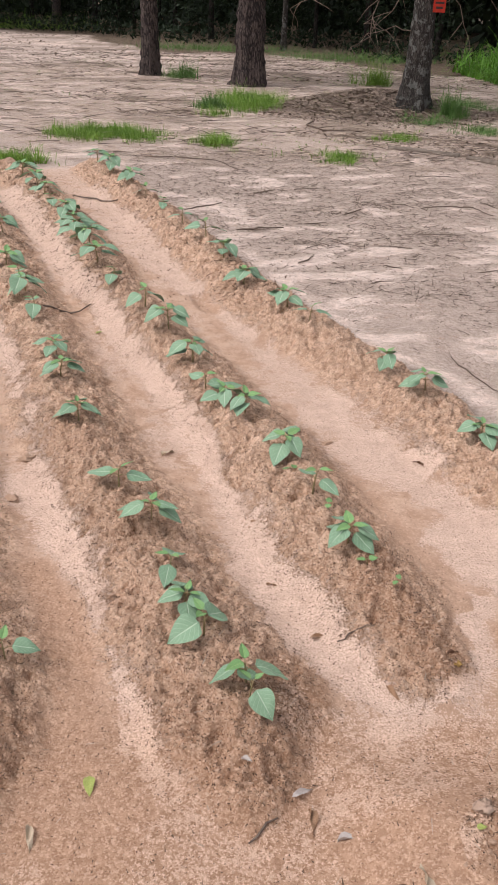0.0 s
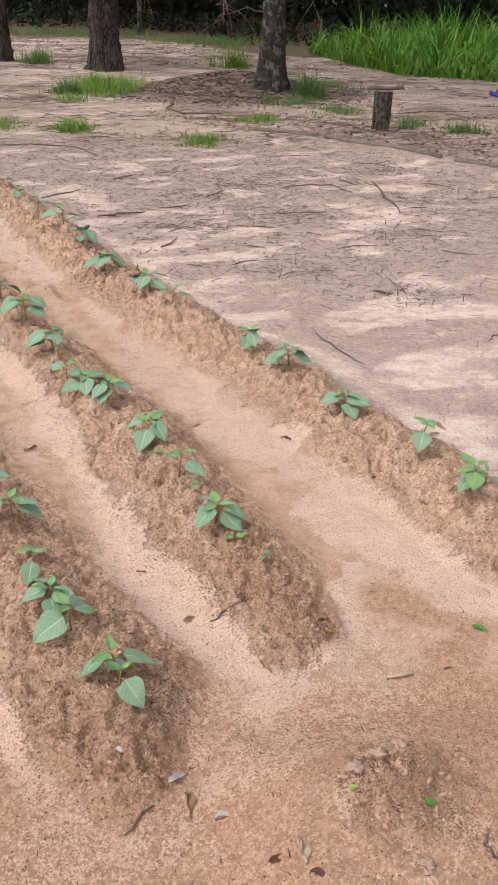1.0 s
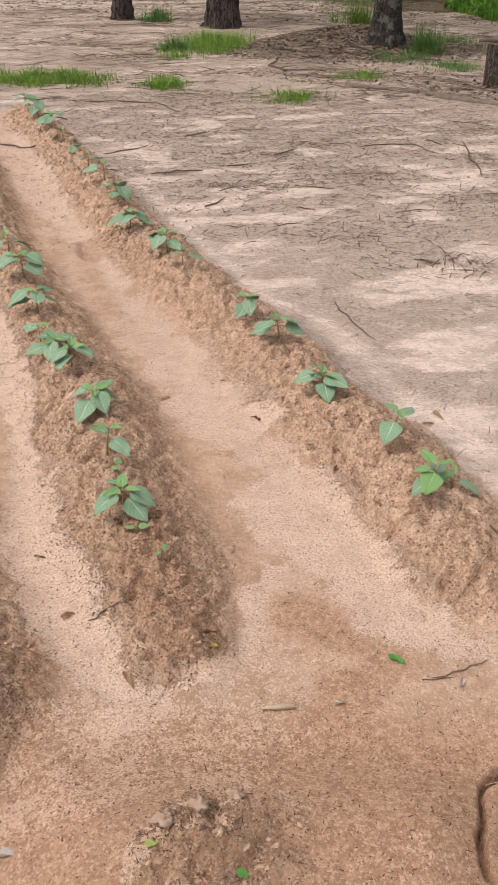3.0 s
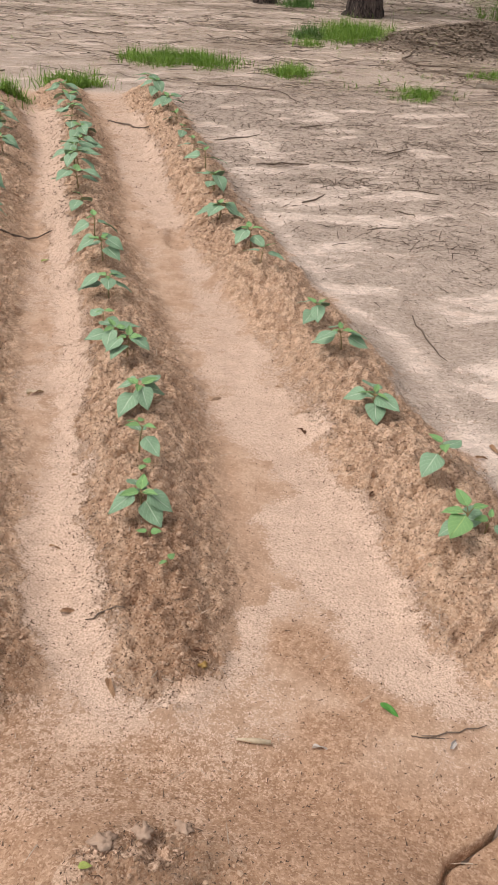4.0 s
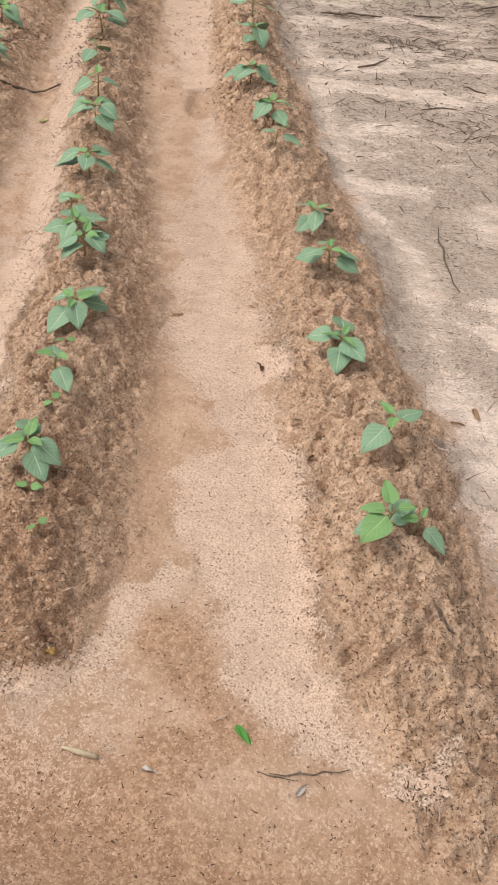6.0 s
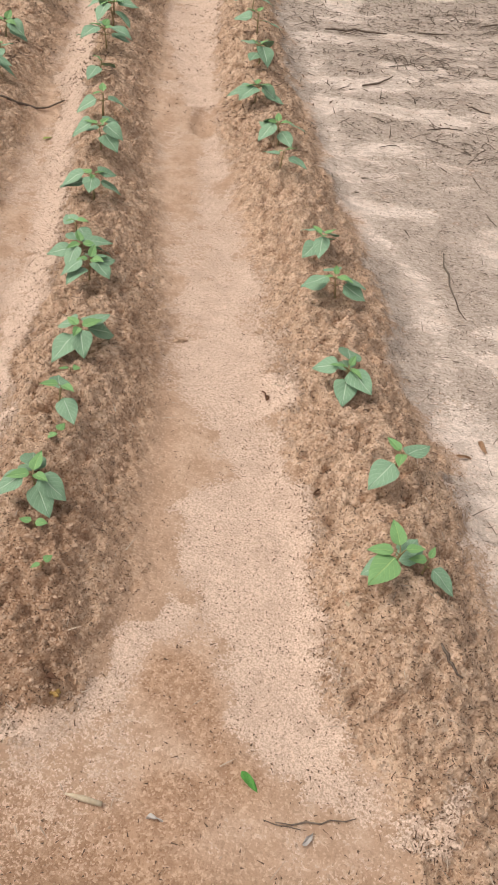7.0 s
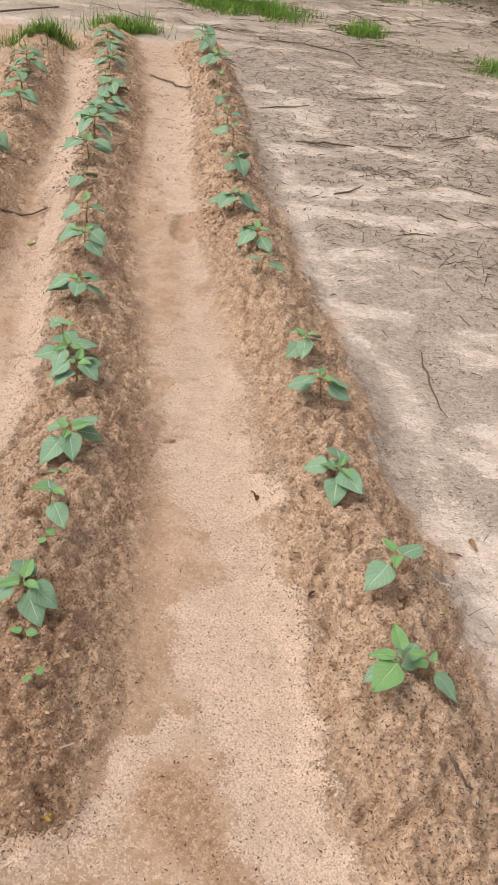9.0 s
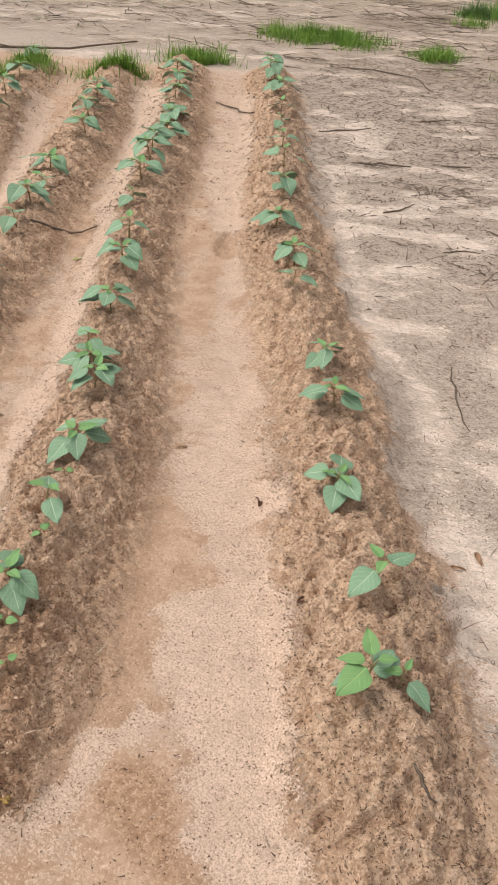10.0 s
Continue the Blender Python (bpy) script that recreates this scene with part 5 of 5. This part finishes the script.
for k, (sx, sy, sa, sl) in enumerate([(1.7, 5.2, 0.2, 0.5), (2.3, 5.6, 2.9, 0.4), (1.5, 6.1, 0.1, 0.6), (0.9, 4.9, 0.5, 0.3), (2.9, 7.1, 2.7, 0.5), (1.1, 5.7, 3.0, 0.4), (1.9, 8.4, 0.1, 0.7), (2.6, 8.0, 2.6, 0.6), (0.6, 7.6, 0.2, 0.5), (1.6, 4.3, 2.8, 0.25), (2.0, 3.6, 0.4, 0.25), (3.3, 6.6, 0.2, 0.5)]):
    dx, dy = math.cos(sa) * sl / 2, math.sin(sa) * sl / 2
    stick([(sx - dx * 0.6, sy - dy * 0.6), (sx, sy + 0.04), (sx + dx * 0.6, sy + dy * 0.6)], 0.0075, "thin dry twig on the yard", k % 2, 40 + k)


def flat_leaf(x, y, long, turn, material, label, seed, plump=0.5, curl=0.25, name="fallen_leaf"):
    dry = material in (DEAD_LEAF, DARK_LEAF, WHITE_LEAF, PALE_STRAW)
    me = leaf_mesh(name, material, plump * (0.8 if dry else 1.0), 0.85 if dry else 0.3, curl, 0.07 if dry else 0.03, 9, seed)
    ob = tagged(new(name, me), label, "leaf", "fallen leaves")
    s = 0.78 * long
    ob.matrix_world = Matrix.Translation((x, y, ground_at(x, y) + 0.006 + 0.1 * curl * s)) @ pose(0, 0, 0, (40 if dry else 6) * math.sin(seed), -4, turn) @ Matrix.Diagonal((s, s, s, 1))
    return ob


flat_leaf(1.06, 1.60, 0.065, -30, GREEN_LEAF, "fallen narrow green leaf on the bare path", 1, 0.42)
flat_leaf(0.725, 1.045, 0.05, -40, GREEN_LEAF, "small fallen green leaf on brown soil", 2, 0.5)
flat_leaf(-0.255, 1.225, 0.06, -80, LIME_LEAF, "small yellow-green leaf on the path", 3, 0.7)
flat_leaf(0.565, 1.066, 0.03, 20, LIME_LEAF, "tiny yellow-green leaf on the soil", 4, 0.8)
flat_leaf(-0.70, 3.90, 0.08, 70, LIME_LEAF, "small yellowing leaf on pale sand", 5, 0.4)
flat_leaf(-0.24, 2.68, 0.10, 55, PALE_STRAW, "pale dry curled leaf in a furrow", 6, 0.45, 0.5)
flat_leaf(0.27, 1.705, 0.07, 10, DEAD_LEAF, "brown dry curled leaf on sand", 7, 0.35, 0.4)
flat_leaf(0.75, 2.655, 0.07, 110, DARK_LEAF, "dark dry curled leaf on sand", 8, 0.35, 0.4)
flat_leaf(0.455, 1.525, 0.07, -60, DEAD_LEAF, "brown dry curled leaf at a ridge end", 9, 0.4, 0.5)
flat_leaf(0.085, 1.245, 0.05, -20, WHITE_LEAF, "bleached white scrap of leaf", 10, 0.5)
flat_leaf(0.235, 1.16, 0.09, -75, DEAD_LEAF, "dry brown leaf on the path", 11, 0.45, 0.4)
flat_leaf(0.29, 1.08, 0.08, 25, WHITE_LEAF, "crumpled pale dry leaf on the path", 12, 0.4, 0.4)
flat_leaf(0.20, 1.185, 0.07, 30, WHITE_LEAF, "pale dry leaf on the path", 13, 0.4, 0.5)
flat_leaf(0.445, 0.93, 0.09, 85, PALE_STRAW, "tan curled dry leaf on the path", 14, 0.4, 0.3)
flat_leaf(0.38, 0.955, 0.06, 10, DARK_LEAF, "dark dry leaf on the path", 15, 0.45, 0.3)
flat_leaf(0.45, 0.91, 0.06, -20, DARK_LEAF, "dark dry leaf on the path", 25, 0.45, 0.3)
flat_leaf(-0.36, 1.10, 0.08, -70, PALE_STRAW, "dry tan leaf on the path", 16, 0.4, 0.4)
flat_leaf(0.925, 1.455, 0.04, 20, WHITE_LEAF, "small bleached leaf on the path", 17, 0.6)
flat_leaf(1.21, 1.515, 0.04, 60, WHITE_LEAF, "small bleached leaf on the path", 26, 0.6)
flat_leaf(0.625, 1.615, 0.04, 20, DARK_LEAF, "reddish brown round leaf at a ridge end", 18, 0.9, 0.1)
flat_leaf(1.36, 2.735, 0.08, -50, DEAD_LEAF, "dry curled leaf on the yard", 19, 0.35, 0.5)
flat_leaf(1.31, 2.655, 0.06, 10, DEAD_LEAF, "dry curled leaf on the yard", 20, 0.3, 0.5)
flat_leaf(0.985, 2.34, 0.05, 60, DARK_LEAF, "dark dry leaf in a small hollow", 21, 0.5, 0.4)
flat_leaf(0.10, 2.23, 0.06, 30, DEAD_LEAF, "dry leaf bit on pale sand", 22, 0.3, 0.5)
flat_leaf(0.20, 2.30, 0.05, 120, DEAD_LEAF, "dry leaf bit on pale sand", 23, 0.3, 0.5)
flat_leaf(0.15, 1.93, 0.05, 10, DEAD_LEAF, "dry leaf bit on pale sand", 24, 0.3, 0.5)
flat_leaf(1.15, 2.01, 0.04, -30, PALE_STRAW, "pale scrap of dry leaf on a soil ridge", 27, 0.4, 0.4)


def stone(x, y, size, material, label, seed, name="stone"):
    rng = random.Random(seed)
    bm = bmesh.new()
    bmesh.ops.create_icosphere(bm, subdivisions=3, radius=1.0)
    off = Vector((rng.uniform(0, 50), rng.uniform(0, 50), 0))
    for v in bm.verts:
        k = 0.66 + 0.75 * noise.noise(v.co * 1.6 + off) + 0.42 * noise.noise(v.co * 4 + off)
        v.co = Vector((v.co.x * size[0], v.co.y * size[1], v.co.z * size[2])) * k
    ob = part(name, bm, material)
    ob.location = (x, y, ground_at(x, y) + size[2] * 0.15)
    return tagged(ob, label, "stone" if name == "stone" else name)


stone(0.715, 1.19, (0.022, 0.018, 0.014), ROCK, "pale pinkish stone on brown soil", 1)
stone(0.652, 1.153, (0.02, 0.02, 0.014), ROCK, "pale rounded stone on brown soil", 2)
stone(0.59, 1.12, (0.028, 0.022, 0.011), ROCK, "pale crusted stone on brown soil", 3)
stone(0.673, 0.895, (0.022, 0.016, 0.013), ROCK, "pale rounded stone on the path", 4)
stone(0.975, 0.90, (0.04, 0.025, 0.018), ROCK, "pale broken stone on the path", 5)
stone(0.652, 1.606, (0.014, 0.011, 0.009), NUT, "small yellow-brown nut at a ridge end", 6, "nut")
stone(1.251, 1.872, (0.009, 0.009, 0.008), CLOD, "small round brown pebble", 7)
stone(1.272, 1.868, (0.010, 0.009, 0.009), CLOD, "small round brown pebble", 8)
stone(0.40, 2.84, (0.028, 0.018, 0.013), CLOD, "brown clod of soil in a furrow", 9)
stone(0.62, 2.97, (0.018, 0.014, 0.010), CLOD, "brown clod of soil in a furrow", 10)
stone(-0.74, 2.62, (0.045, 0.03, 0.022), CLOD, "brown clod of soil beside a ridge", 11)
stone(-0.72, 2.35, (0.03, 0.025, 0.018), CLOD, "brown clod of soil beside a ridge", 12)


def straw_piece():
    bm = bmesh.new()
    z = ground_at(0.80, 1.443) + 0.006
    tube(bm, [(0.765, 1.440, z), (0.80, 1.443, z + 0.002), (0.838, 1.446, z + 0.002)], [0.002, 0.006, 0.005], 8)
    tagged(part("straw_piece", bm, PALE_STRAW), "pale split piece of straw on the path", "straw")


straw_piece()


# ---- the woods ----
def woods():
    rng = np.random.default_rng(77)
    verts, faces = [], []

    def add(n, x0, x1, depth0, depth1, z0, z1, size):
        x = rng.uniform(x0, x1, n)
        y = 30.0 + 5.0 * step(-2.0, -8.0, x) - 7.0 * step(1.5, 5.0, x) + rng.uniform(depth0, depth1, n)
        z = rng.uniform(z0, z1, n)
        keep = fbm(x * 0.8, z * 1.1 + y * 0.5, 3, 3) > 0.40
        x, y, z = x[keep], y[keep], z[keep]
        n = len(x)
        c = np.stack([x, y, z], -1)
        p, q = rng.normal(size=(n, 3)), rng.normal(size=(n, 3))
        p *= (size * rng.uniform(0.5, 1.3, n) / np.linalg.norm(p, axis=1))[:, None]
        q *= (size * 0.55 * rng.uniform(0.5, 1.2, n) / np.linalg.norm(q, axis=1))[:, None]
        i = sum(len(v) for v in verts)
        verts.append(np.stack([c - p, c + q, c + p, c - q], 1).reshape(-1, 3))
        base = i + np.arange(n)[:, None] * 4
        faces.append(base + np.arange(4)[None])

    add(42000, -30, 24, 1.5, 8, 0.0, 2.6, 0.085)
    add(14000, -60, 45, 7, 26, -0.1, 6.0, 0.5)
    # unseen canopy, added overhead to block the sky and darken the woods
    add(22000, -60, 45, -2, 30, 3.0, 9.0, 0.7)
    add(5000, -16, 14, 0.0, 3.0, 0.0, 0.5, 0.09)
    # backdrop of big dark leaves, added behind to keep the woods dark
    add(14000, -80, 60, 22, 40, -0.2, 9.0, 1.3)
    stuff("woods_undergrowth", np.concatenate(verts), np.concatenate(faces), WOODS, "dark leafy undergrowth, added shading canopy and dark backdrop of woods", "woods")


woods()
